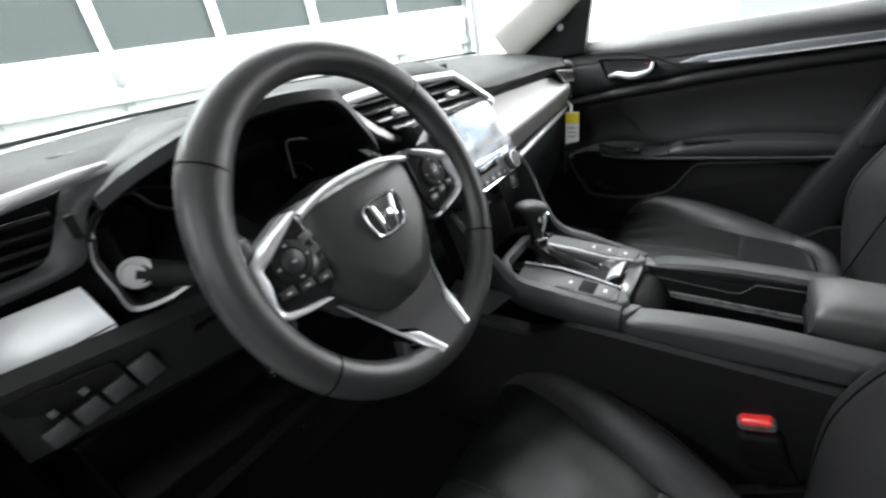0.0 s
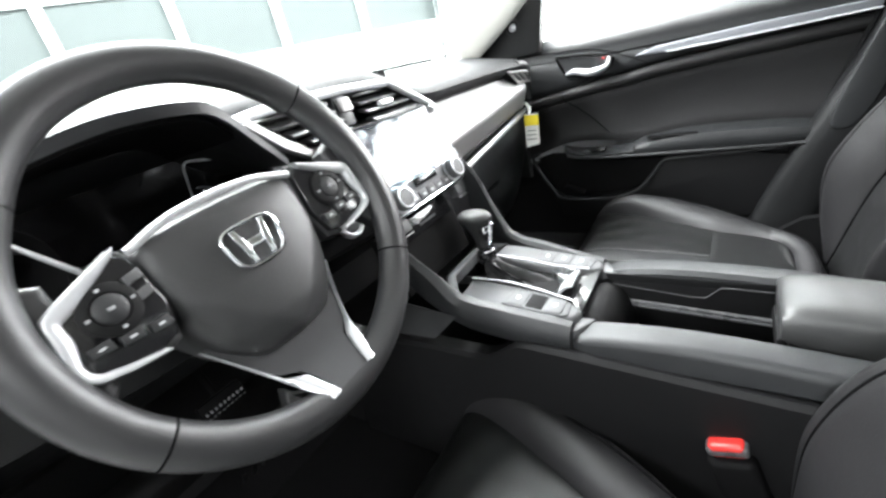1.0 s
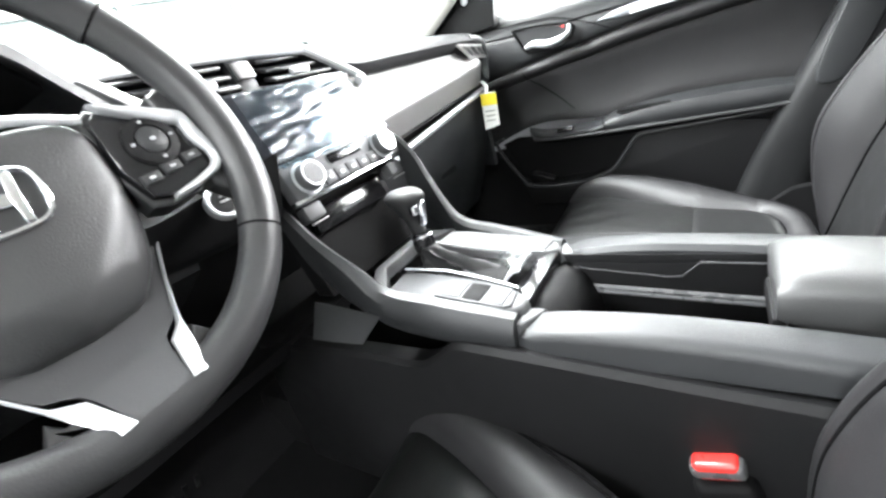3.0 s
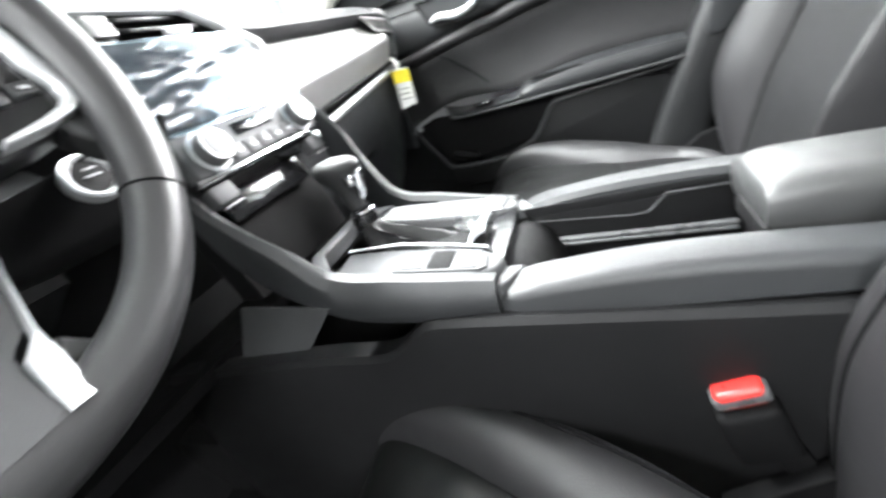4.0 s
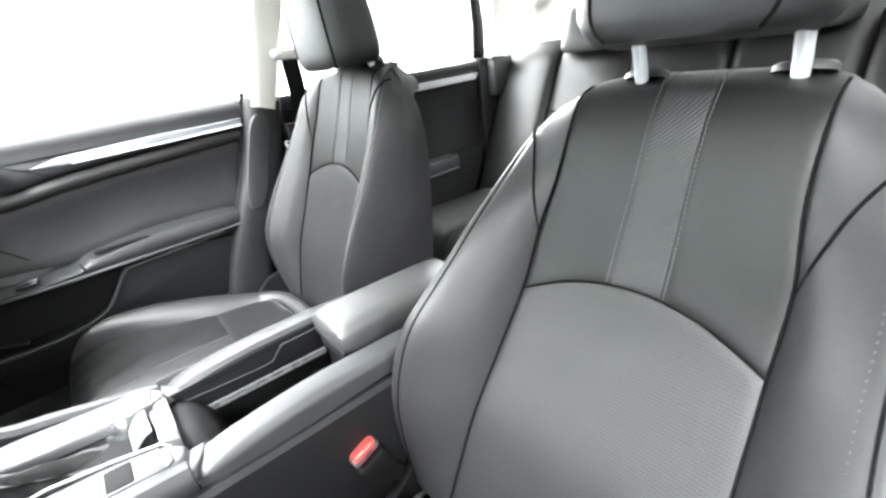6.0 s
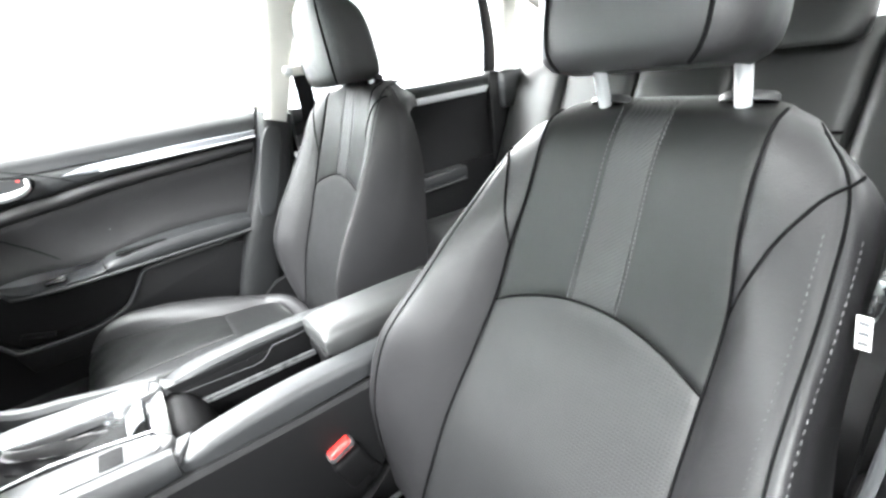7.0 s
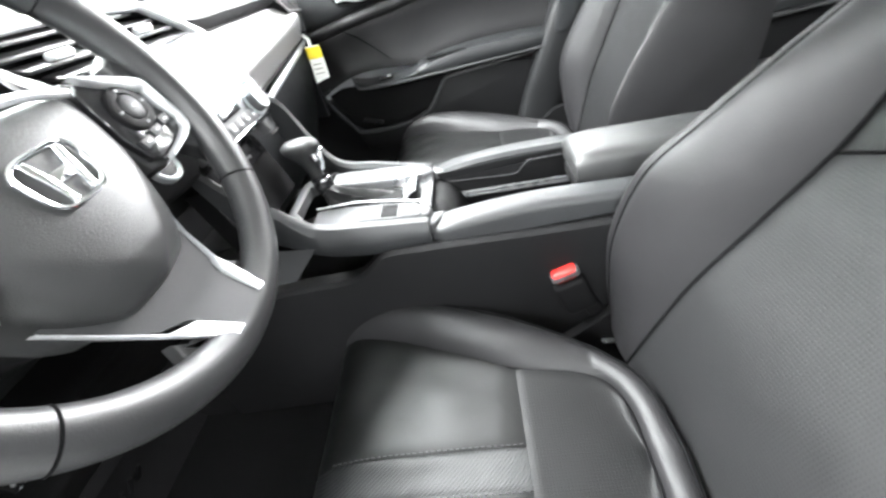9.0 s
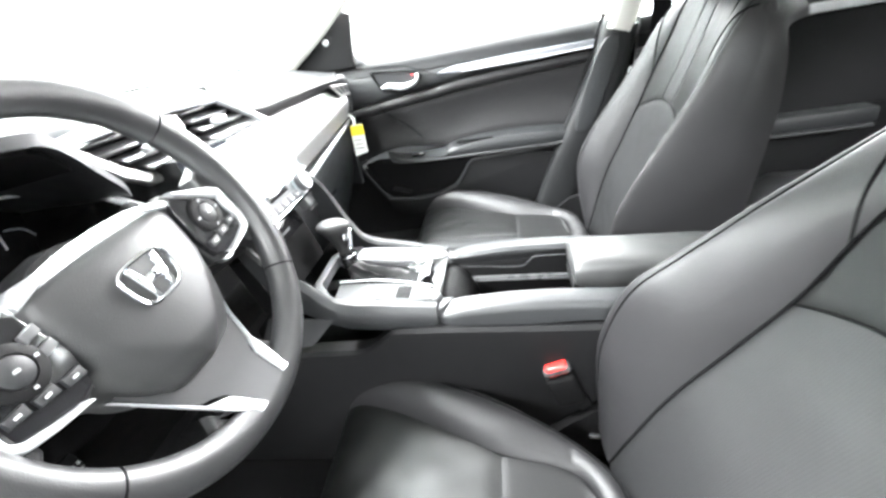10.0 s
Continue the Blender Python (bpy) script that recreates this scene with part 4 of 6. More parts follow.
part("silver_wing", skin(wing, 16, 10, (0, -1, 0.6), 0.012), SATIN, dash, "satin silver dash wing")
part("wing_edge", tube([wing(k / 10, 1) + V(0, -0.002, -0.001) for k in range(11)], 0.0028, 8), CHROME, dash)
part("wing_backing", skin(lambda a, b: V(lerp(-0.69, -0.53, a), 0.200 - 0.3 * (lerp(-0.69, -0.53, a) + 0.55), lerp(0.90, 0.80, b)), 8, 4, (0, -1, 0), 0.01), DARK, dash)


def knee_fn(a, b):
    x = lerp(-0.665, -0.22, a)
    z0 = lerp(0.815, 0.79, a)
    z1 = lerp(0.742, 0.735, a)
    y0 = lerp(0.166, 0.128, min(1, a * 2))
    if b < 0.4:
        return V(x, y0 + 0.014 * b / 0.4, lerp(z0, z1, b / 0.4))
    f = (b - 0.4) / 0.6
    return V(x, y0 + 0.014 + 0.20 * f, lerp(z1, 0.62, f))


knee = part("knee_panel", skin(knee_fn, 24, 20, (0, -1, -0.6), 0.02), PILLARBLACK, dash, "black knee panel")
part("switch_bank", plate([V(-0.660, 0.166, 0.806), V(-0.585, 0.146, 0.800), V(-0.572, 0.160, 0.752), V(-0.650, 0.178, 0.752)], (-0.2, -1, 0.2), 0.012, 0.002), HARD, knee)
SWR = Matrix.Rotation(radians(-12), 4, "Z") @ Matrix.Rotation(radians(-16), 4, "X") @ Matrix.Rotation(radians(-14), 4, "Y")
for i in range(4):
    c = V(-0.6375 + 0.0235 * i, 0.1605 - 0.0048 * i, 0.7610 + 0.0061 * i)
    part("switch", box(c, (0.0215, 0.008, 0.0175 if i < 3 else 0.024), 0.0018, SWR), SOFT, knee, "dark grey switch")
    if i < 2:
        part("symbol", box(c + V(0.002, -0.0010, 0.0195), (0.006, 0.002, 0.006), 0.0004, SWR), PRINT, knee)

# ---- centre console ----
con = thing("centre_console", V(0, -0.25, 0.25), "black centre console with silver-grey shifter panel and padded sides", "console")


def side_top(y, sx):
    """Height of the sweeping side rails, from the dash down to the shifter panel."""
    if sx < 0:
        return table(-y, [(-0.125, 0.80), (-0.082, 0.735), (-0.034, 0.686), (0.0, 0.648), (0.07, 0.629), (0.165, 0.610)])
    return table(-y, [(-0.125, 0.83), (-0.062, 0.765), (-0.038, 0.705), (-0.007, 0.652), (0.06, 0.634), (0.165, 0.612)])


for sx in (1, -1):
    ys = [lerp(0.125 if sx < 0 else 0.088, -0.162, k / 30) for k in range(31)]

    def rail_ring(y, sx=sx):
        z = side_top(y, sx)
        o = 0.122 if y > 0.0 else lerp(0.122, 0.104, min(1, -y / 0.16))
        i = o - table(-y, [(-0.125, 0.010), (-0.05, 0.014), (0.0, 0.026), (0.165, 0.026)])
        low = table(-y, [(-0.125, 0.762), (-0.085, 0.668), (0.0, 0.602), (0.08, 0.580), (0.16, 0.570)])
        return [V(sx * i, y, z - 0.006), V(sx * (i + 0.006), y, z), V(sx * (o - 0.008), y, z - 0.001), V(sx * o, y, z - 0.010), V(sx * (o + 0.002), y, low + 0.012), V(sx * (o - 0.004), y, low), V(sx * (o - 0.009), y, low), V(sx * i, y, z - 0.03)]

    part("side_rail", loft([rail_ring(y) for y in ys]), SOFT, con, "dark grey sweeping side rail")
    # padded side
    yy = [lerp(-0.164, -0.64, k / 26) for k in range(27)]

    def pad_ring(y, sx=sx):
        z = table(-y, [(0.164, 0.598), (0.20, 0.604), (0.30, 0.609), (0.42, 0.603), (0.64, 0.585)])
        if sx > 0:
            z = table(-y, [(0.164, 0.604), (0.20, 0.612), (0.30, 0.616), (0.45, 0.606), (0.58, 0.583), (0.64, 0.575)])
        e = 0.005 * math.exp(-(-0.164 - y) / 0.008)
        return [V(sx * (0.060 + e), y, z - 0.006 - e), V(sx * 0.066, y, z - e), V(sx * 0.0945, y, z - 0.0008 - e), V(sx * (0.1010 - e), y, z - 0.0035 - e), V(sx * (0.1045 - e), y, z - 0.0085), V(sx * (0.1052 - e), y, z - 0.0125), V(sx * (0.1072 - e), y, 0.574), V(sx * (0.10 - e), y, 0.566), V(sx * 0.07, y, 0.562 if sx < 0 else z - 0.024), V(sx * (0.060 + e), y, 0.568 if sx < 0 else z - 0.018)]

    part("side_pad", loft([pad_ring(y) for y in yy]), SOFT, con, "padded console side")
    for k in range(56):
        y = -0.172 - 0.0082 * k
        z = table(-y, [(0.164, 0.598), (0.20, 0.604), (0.30, 0.609), (0.42, 0.603), (0.64, 0.585)]) - 0.0070
        if sx < 0:
            part("stitch", box(V(sx * 0.1012, y, z), (0.0009, 0.0042, 0.0009), 0), STITCH, con)
    # lower flank
    def flank_ring(y, sx=sx):
        z = table(-y, [(-0.30, 0.53), (-0.06, 0.545), (0.02, 0.545), (0.045, 0.552), (0.085, 0.582), (0.11, 0.584), (0.35, 0.572), (0.64, 0.562)])
        return [V(sx * 0.085, y, z - 0.004), V(sx * 0.113, y, z), V(sx * 0.119, y, z - 0.006), V(sx * 0.122, y, z - 0.05), V(sx * 0.118, y, 0.26), V(sx * 0.085, y, 0.26)]

    part("flank", loft([flank_ring(lerp(0.32, -0.66, k / 60)) for k in range(61)]), HARD, con, "hard black console flank")
part("bin_floor", box(V(0, -0.28, 0.50), (0.13, 0.26, 0.02), 0.004), DARK, con)
part("bin_front", box(V(0, -0.172, 0.545), (0.13, 0.012, 0.10), 0.004), DARK, con)
part("bin_rear", box(V(0, -0.40, 0.54), (0.13, 0.012, 0.09), 0.004), DARK, con)
for z in (0.5585, 0.5520):
    part("bin_rib", tube([V(0.0575, -0.20, z + 0.002), V(0.0575, -0.39, z - 0.008)], 0.0032, 8), SLAT, con, "ribbed bin wall")
part("bin_insert", skin(lambda a, b: V(lerp(-0.060, 0.060, a), -0.170 - 0.046 * math.sin(1.45 * b), 0.520 + 0.080 * math.cos(1.5 * b) - 0.010 * abs(2 * a - 1) ** 4), 12, 14, (0, -1, 0.3), 0.02), DARK, con, "rounded black bin divider")
part("bin_wall", box(V(0.061, -0.28, 0.55), (0.006, 0.23, 0.09), 0.002), DARK, con)
part("bin_wall", box(V(-0.061, -0.28, 0.545), (0.006, 0.23, 0.085), 0.002), DARK, con)
notch = [V(0.0585, -0.17, 0.606), V(0.0585, -0.175, 0.590), V(0.0585, -0.29, 0.578), V(0.0585, -0.306, 0.579), V(0.0585, -0.325, 0.598), V(0.0585, -0.40, 0.596), V(0.0585, -0.40, 0.606)]
# paler tube drawn as the light caught along the lip's lower edge
part("lip_glint", tube([q + V(-0.0035, 0, 0) for q in notch[1:6]], 0.0008, 6), PANELGREY, con, "thin grey line drawn as the lip's lit edge")
part("rail_lip", plate(notch, (-1, 0, 0), 0.006, 0.001), HARD, con, "stepped black bin lip")

# armrest lid
def arm_ring(y):
    f = (-0.384 - y) / 0.26
    r = 1 - 0.35 * math.exp(-(-0.384 - y) / 0.012) - 0.25 * math.exp(-(y + 0.644) / 0.015)
    zc = lerp(0.606, 0.592, f)
    return [V(0.008 + 0.053 * math.copysign(abs(math.cos(t)) ** 0.45, math.cos(t)) * (0.85 + 0.15 * r), y, zc + 0.030 * r * math.copysign(abs(math.sin(t)) ** 0.55, math.sin(t))) for t in [2 * math.pi * k / 28 for k in range(28)]]


arm = part("armrest_lid", loft([arm_ring(-0.384 - 0.26 * (k / 24) ** 1.3) for k in range(25)]), ARMHIDE, con, "padded grey-black leather armrest lid", 60)
part("lid_latch", box(V(-0.004, -0.386, 0.585), (0.076, 0.012, 0.020), 0.004), DARK, arm, "black latch under the lid")
part("lid_frame", box(V(0.004, -0.515, 0.574), (0.108, 0.24, 0.016), 0.004), DARK, con)
for k in range(30):
    part("stitch", box(V(-0.0425, -0.40 - 0.008 * k, 0.5995 - 0.0004 * k), (0.0014, 0.005, 0.0014), 0), STITCH, arm)
part("lid_seam", tube([arm_ring(lerp(-0.392, -0.63, k / 20))[16] + V(-0.0005, 0, 0) for k in range(21)], 0.0014, 6), SEAMDARK, arm, "dark lid seam")
part("rear_cap", box(V(0, -0.655, 0.50), (0.20, 0.03, 0.20), 0.012), HARD, con)

# shifter panel
def tray_z(y):
    return lerp(0.632, 0.612, (0.02 - y) / 0.18)


outer_l = [V(x, y, tray_z(y) + 0.001) for x, y in ((-0.088, 0.012), (-0.092, -0.02), (-0.092, -0.06), (-0.091, -0.10), (-0.089, -0.135), (-0.084, -0.152), (-0.074, -0.163), (-0.060, -0.166))]
inner_l = [V(x, y, tray_z(y) + 0.002) for x, y in ((-0.052, -0.158), (-0.042, -0.140), (-0.036, -0.10), (-0.035, -0.05), (-0.037, 0.0), (-0.040, 0.014))]
panel_l = catmull(outer_l, 21) + catmull(inner_l, 15)
part("panel_side", plate(panel_l, (0, 0.1, 1), 0.03, 0.005), SILVERPLAST, con, "silver-grey shifter panel")
part("panel_side", plate([V(-p.x, p.y, p.z + 0.002) for p in panel_l], (0, 0.1, 1), 0.03, 0.005), SILVERPLAST, con, "silver-grey shifter panel")
for sx in (1, -1):
    part("panel_end_cap", plate([V(sx * x, y, 0.603 + 0.004 * (sx > 0)) for x, y in ((0.060, -0.163), (0.092, -0.158), (0.096, -0.166), (0.078, -0.178), (0.060, -0.186))], (0, 0, 1), 0.03, 0.004), SILVERCAP, con, "grey end cap")
part("panel_front", plate([V(-0.090, 0.008, 0.634), V(-0.078, 0.040, 0.640), V(-0.052, 0.056, 0.643), V(0.046, 0.058, 0.643), V(0.078, 0.042, 0.641), V(0.092, 0.008, 0.636), V(0.060, 0.024, 0.637), V(0.040, 0.046, 0.640), V(-0.042, 0.044, 0.640), V(-0.066, 0.026, 0.636)], (0, -0.1, 1), 0.02, 0.003), SILVERCAP, con, "silver-grey tray edge")
part("gate_end", skin(lambda a, b: V(lerp(-0.022, 0.024, a), -0.120 - 0.022 * b, 0.612 + 0.016 * math.sin(0.5 * math.pi * b) + 0.003 * math.sin(math.pi * a)), 10, 8, (0, 0.3, 1), 0.004), SATIN, con, "bright gate end plate")
part("panel_rear", plate([V(-0.036, -0.142, 0.613), V(0.036, -0.142, 0.615), V(0.062, -0.166, 0.612), V(-0.06, -0.166, 0.610)], (0, 0, 1), 0.03, 0.002), GLOSSY, con)
for sx in (1, -1):
    part("panel_line", tube([V(sx * 0.041, 0.012, 0.6365), V(sx * 0.037, -0.05, 0.6335), V(sx * 0.038, -0.10, 0.6255), V(sx * 0.046, -0.150, 0.6190)], 0.0015, 8), SATIN, con, "bright panel edge")
    lift = 0.0035 + 0.002 * (sx > 0)
    part("button_plate", plate([V(sx * u, y, tray_z(y) + lift) for u, y in ((0.045, -0.062), (0.084, -0.058), (0.084, -0.146), (0.078, -0.153), (0.052, -0.150), (0.047, -0.142))], (0, 0.1, 1), 0.006, 0.0012), SILVERCAP, con, "grey button plate")
    for k in range(3):
        y = -0.077 - 0.0275 * k
        dark = sx < 0 and k == 1
        b = part("switch", box(V(sx * 0.0645, y, tray_z(y) + lift - 0.0016), (0.033, 0.0245, 0.006), 0.0014, Matrix.Rotation(radians(6), 4, "X")), DARK if dark else SILVERPLAST, con, "black parking brake switch" if dark else "grey switch")
        if not dark:
            part("symbol", box(V(sx * 0.0645, y, tray_z(y) + lift + 0.0014), (0.008, 0.005, 0.0008), 0.0002), ICON, b)
part("gate_base", plate([V(-0.038, 0.008, 0.622), V(0.038, 0.008, 0.622), V(0.036, -0.145, 0.606), V(-0.036, -0.145, 0.606)], (0, 0, 1), 0.02), DARK, con)


def boot(a, b):
    t = 2 * math.pi * a
    sq = 1 / max(abs(math.cos(t)), abs(math.sin(t))) ** 0.7
    f = b
    cx, cy = 0.0, lerp(-0.070, 0.0, f ** 0.8)
    rx, ry = lerp(0.032, 0.011, f ** 0.6), lerp(0.064, 0.012, f ** 0.5)
    wr = 1 + 0.20 * math.sin(7 * t + 8 * b) * math.sin(math.pi * b) + 0.07 * math.sin(13 * t - 11 * b) * math.sin(math.pi * b)
    return V(cx + rx * sq * wr * math.cos(t), cy + ry * sq * wr * math.sin(t), lerp(0.606, 0.652, f ** 1.5) + 0.009 * math.sin(math.pi * b) * math.sin(5 * t + 3 * b) + 0.012 * (cy + ry * math.sin(t)))


shf = thing("gear_shifter", V(0, 0, 0.62), "black leather gear shifter with a gathered boot", "gear shifter")
part("boot", loft([[boot(k / 48, j / 14) for k in range(48)] for j in range(15)]), LEATHER, shf, "gathered black leather boot", 70)


def crumple(a, b):
    t, p = 2 * math.pi * a, math.pi * b
    r = 0.018 * (1 + 0.25 * noise.noise(V(math.cos(t) * 2.2 * math.sin(p), math.sin(t) * 2.2 * math.sin(p), math.cos(p) * 2.2 + 5)))
    return V(0.012 + 0.9 * r * math.cos(t) * math.sin(p), -0.122 + 1.2 * r * math.sin(t) * math.sin(p), 0.625 + 0.75 * r * math.cos(p))


part("plastic_wrap", loft([[crumple(k / 22, j / 14) for k in range(22)] for j in range(1, 14)]), WRAP, shf, "crumpled clear plastic film", angle=12).visible_shadow = False
part("collar", lathe([(0.015, 0), (0.016, 0.004), (0.015, 0.016), (0.012, 0.022), (0.0115, 0.026)], V(0.004, 0.003, 0.645), (0, 0.12, 1), 20), GLOSSY, shf, "gloss black collar")
part("collar_ring", lathe([(0.0158, 0), (0.0168, 0.002), (0.0158, 0.004)], V(0.004, 0.004, 0.664), (0, 0.12, 1), 20), CHROME, shf)


def knob(a, b):
    t = 2 * math.pi * a
    z = lerp(0.668, 0.735, b)
    r = table(b, [(0, 0.0105), (0.35, 0.0125), (0.60, 0.019), (0.80, 0.0225), (0.92, 0.0195), (0.97, 0.013), (1.0, 0.002)])
    fwd = table(b, [(0, 1.0), (0.55, 1.05), (0.8, 1.35), (1, 1.25)])
    return V(0.006 + r * math.cos(t), 0.008 + 0.010 * b + r * fwd * math.sin(t), z)


kn = part("knob", loft([[knob(k / 24, j / 22) for k in range(24)] for j in range(23)]), KNOBHIDE, shf, "black leather knob", 60)
part("knob_inlay", box(V(0.003, -0.009, 0.699), (0.013, 0.008, 0.036), 0.003, Matrix.Rotation(radians(14), 4, "X")), CHROME, kn, "chrome inlay")
part("release_button", box(V(-0.010, -0.006, 0.708), (0.010, 0.010, 0.014), 0.003), CHROME, kn, "silver release button")

# foot space: pedals and a folded card
ped = thing("brake_pedal", V(-0.322, 0.40, 0.47), "black rubber brake pedal with small metal studs in the footwell", "pedal")
part("pedal_pad", box(V(-0.322, 0.412, 0.490), (0.084, 0.02, 0.058), 0.006, Matrix.Rotation(radians(-25), 4, "X")), DARK, ped)
part("pedal_arm", tube([V(-0.322, 0.425, 0.492), V(-0.322, 0.46, 0.56), V(-0.322, 0.46, 0.66)], 0.008, 8), DARK, ped)
for i in range(9):
    for j in range(2):
        part("stud", box(V(-0.356 + 0.0085 * i, 0.404 - 0.005 * j, 0.503 - 0.010 * j), (0.004, 0.004, 0.005), 0.001), PALEGREY, ped, "small pale stud")
for k in range(5):
    part("rib", box(V(-0.37 + 0.02 * k, 0.351, 0.387), (0.006, 0.004, 0.045), 0.001, Matrix.Rotation(radians(35), 4, "X")), HARD, ped)

# ---- front seats ----


def front_seat(O, label, REC, head_n, head_s, head_h, TOP, thin, wide, MID, CREST, OUTER):
    """A front seat round O, the middle of the back's insert seam; REC: how far its back leans; TOP: its shoulders' height; thin: how far its rear tapers there."""
    SU, SN = V(0, -math.sin(REC), math.cos(REC)), V(0, math.cos(REC), math.sin(REC))
    seat = thing("front_seat", V(O.x, O.y + 0.35, 0.25), label, "car seat", "front seats")

    def P(X, s, n):
        return O + V(X * wide, 0, 0) + SU * s + SN * n

    def mid(s):
        return table(s, MID)

    def crest(s):
        return table(s, CREST)

    def inner(s):
        return table(s, [(-0.36, 0.150), (-0.2, 0.146), (-0.02, 0.138), (0.06, 0.136), (0.13, 0.126), (0.19, 0.123), (0.262, 0.124)])

    def outer(s):
        return table(s, OUTER)

    def arc(X):
        return 0.018 - 0.040 * (X / 0.138) ** 2

    def dip(*ds):
        return -0.0022 * sum(math.exp(-max(d, 0) / 0.003) for d in ds)

    def insert(a, b):
        X0 = 2 * a - 1
        st = arc(X0 * 0.138)
        s = lerp(-0.36, st, b)
        w = inner(s)
        X = X0 * w
        return P(X, s, mid(s) + 0.005 * X0 ** 2 + 0.002 + dip((1 - abs(X0)) * w, st - s))

    part("back_insert", skin(insert, 44, 44, SN, 0.03), LEATHER_PERF_BACK, seat, "perforated black leather insert", 50)

    def upper(x0, x1, strip=False):
        def fn(a, b):
            X0 = lerp(x0, x1, a)
            s_ = arc(X0 * 0.138)
            s = lerp(s_, TOP + 0.012 - 0.012 * abs(X0) ** 4, b)
            w = inner(s)
            X = X0 * w
            d0, d1 = abs(a) * abs(x1 - x0) * w, abs(1 - a) * abs(x1 - x0) * w
            n = mid(s) + 0.007 * X0 ** 2 - 0.001 - 0.03 * max(0, (b - 0.88) / 0.12) ** 2
            return P(X, s, n + dip(d0, d1, s - s_) * (0.5 if strip else 0.75))
        return fn

    part("back_upper_panel", skin(upper(-1, -0.2), 22, 36, SN, 0.03), LEATHER_PANEL, seat, "smooth black leather panel", 50)
    part("insert_seam", tube([insert(k / 40, 1.0) + SN * 0.003 for k in range(41)], 0.0014, 6), SEAMDARK, seat, "dark insert seam")
    part("back_strip", skin(upper(-0.2, 0.2, True), 16, 36, SN, 0.03), LEATHER_RIB, seat, "ribbed leather centre strip", 50)
    part("back_upper_panel", skin(upper(0.2, 1), 22, 36, SN, 0.03), LEATHER_PANEL, seat, "smooth black leather panel", 50)
    for sx in (1, -1):
        for k in range(44):
            s = 0.02 + (TOP - 0.022) / 43 * k
            w = inner(s)
            part("stitch", box(P(sx * (0.215 * w + 0.003), s, mid(s) + 0.0006), (0.0010, 0.0010, 0.0034), 0, Matrix.Rotation(REC, 4, "X")), STITCH, seat)

        def bolster(a, b, sx=sx):
            s = lerp(-0.36, TOP, b)
            w, o, c, m = inner(s), outer(s), crest(s), mid(s)
            rear = min(-0.055 + thin * max(0, min(1, (s - 0.04) / 0.14)), c - 0.05)
            ctl = [(w, m + 0.006), (lerp(w, o, 0.30), lerp(m, c, 0.50) + 0.006), (lerp(w, o, 0.80), c), (o - 0.003, c - 0.016), (o + 0.001, lerp(c - 0.025, rear, 0.5)), (o - 0.006, rear)]
            f = a * (len(ctl) - 1)
            k = min(int(f), len(ctl) - 2)
            t = f - k
            g = [ctl[max(k - 1, 0)], ctl[k], ctl[k + 1], ctl[min(k + 2, len(ctl) - 1)]]
            X, N = [0.5 * (2 * g[1][i] + (g[2][i] - g[0][i]) * t + (2 * g[0][i] - 5 * g[1][i] + 4 * g[2][i] - g[3][i]) * t * t + (3 * g[1][i] - g[0][i] - 3 * g[2][i] + g[3][i]) * t ** 3) for i in (0, 1)]
            N += dip(a * 0.12) - 0.03 * max(0, (b - 0.95) / 0.05) ** 2
            N -= 0.003 * math.exp(-((a - 0.40) / 0.02) ** 2)
            return P(sx * X, s - (0.02 * a + 0.03 * a ** 3) * max(0, (b - 0.72) / 0.28) ** 2, N)

        bol = part("back_bolster", skin(bolster, 40, 48, SN + V(sx * 0.0, 0, 0), 0.02), LEATHER, seat, "plump black leather side bolster", 55)
        pip = [bolster(0.40, lerp(0.0, 0.99, k / 50)) + V(0, 0.0005, 0) for k in range(51)]
        part("piping", tube(pip, 0.0015, 6), SEAMDARK, bol, "dark seam piping")
        pip = [bolster(0.0, lerp(0.0, 0.99, k / 50)) + SN * 0.003 for k in range(51)]
        part("piping", tube(pip, 0.0017, 6), SEAMDARK, bol)
        sh = [bolster(q.x, (q.y + 0.36) / (TOP + 0.36)) + SN * 0.0012 + V(sx * 0.001, 0, 0) for q in catmull([V(0.0, 0.055, 0), V(0.15, 0.107, 0), V(0.26, 0.153, 0), V(0.33, 0.178, 0), V(0.42, 0.192, 0), V(0.56, 0.203, 0)], 28)]
        part("piping", tube(sh, 0.0016, 6), SEAMDARK, bol, "shoulder seam")
        for row in (0.335, 0.50) if sx * O.x > 0 else ():
            for k in range(78):
                q = bolster(row, 0.02 + 0.0104 * k)
                part("stitch", box(q + V(sx * 0.0015, 0.0006, 0), (0.0008, 0.0008, 0.0036), 0, Matrix.Rotation(REC, 4, "X")), STITCH, bol)

    def core_ring(s):
        w, c = outer(s) - 0.02, crest(s)
        m = mid(s)
        top = 0.02 * max(0, (s - TOP + 0.036) / 0.04) + 2.4 * thin * max(0, min(1, (s - 0.04) / 0.14))
        side = min(c, 0.0) - 0.03
        return [P(X, s, N) for X, N in ((-w * 0.80, -0.096 + top), (-w * 0.5, -0.106 + top), (0, -0.110 + top), (w * 0.5, -0.106 + top), (w * 0.80, -0.096 + top), (w + 0.006, -0.066 + top), (w, side), (w * 0.55, m - 0.045), (0, m - 0.045), (-w * 0.55, m - 0.045), (-w, side), (-w - 0.006, -0.066 + top))]

    part("backrest", loft([core_ring(lerp(-0.37, TOP - 0.02, k / 24)) for k in range(25)]), LEATHER, seat, "black seat back", 50)
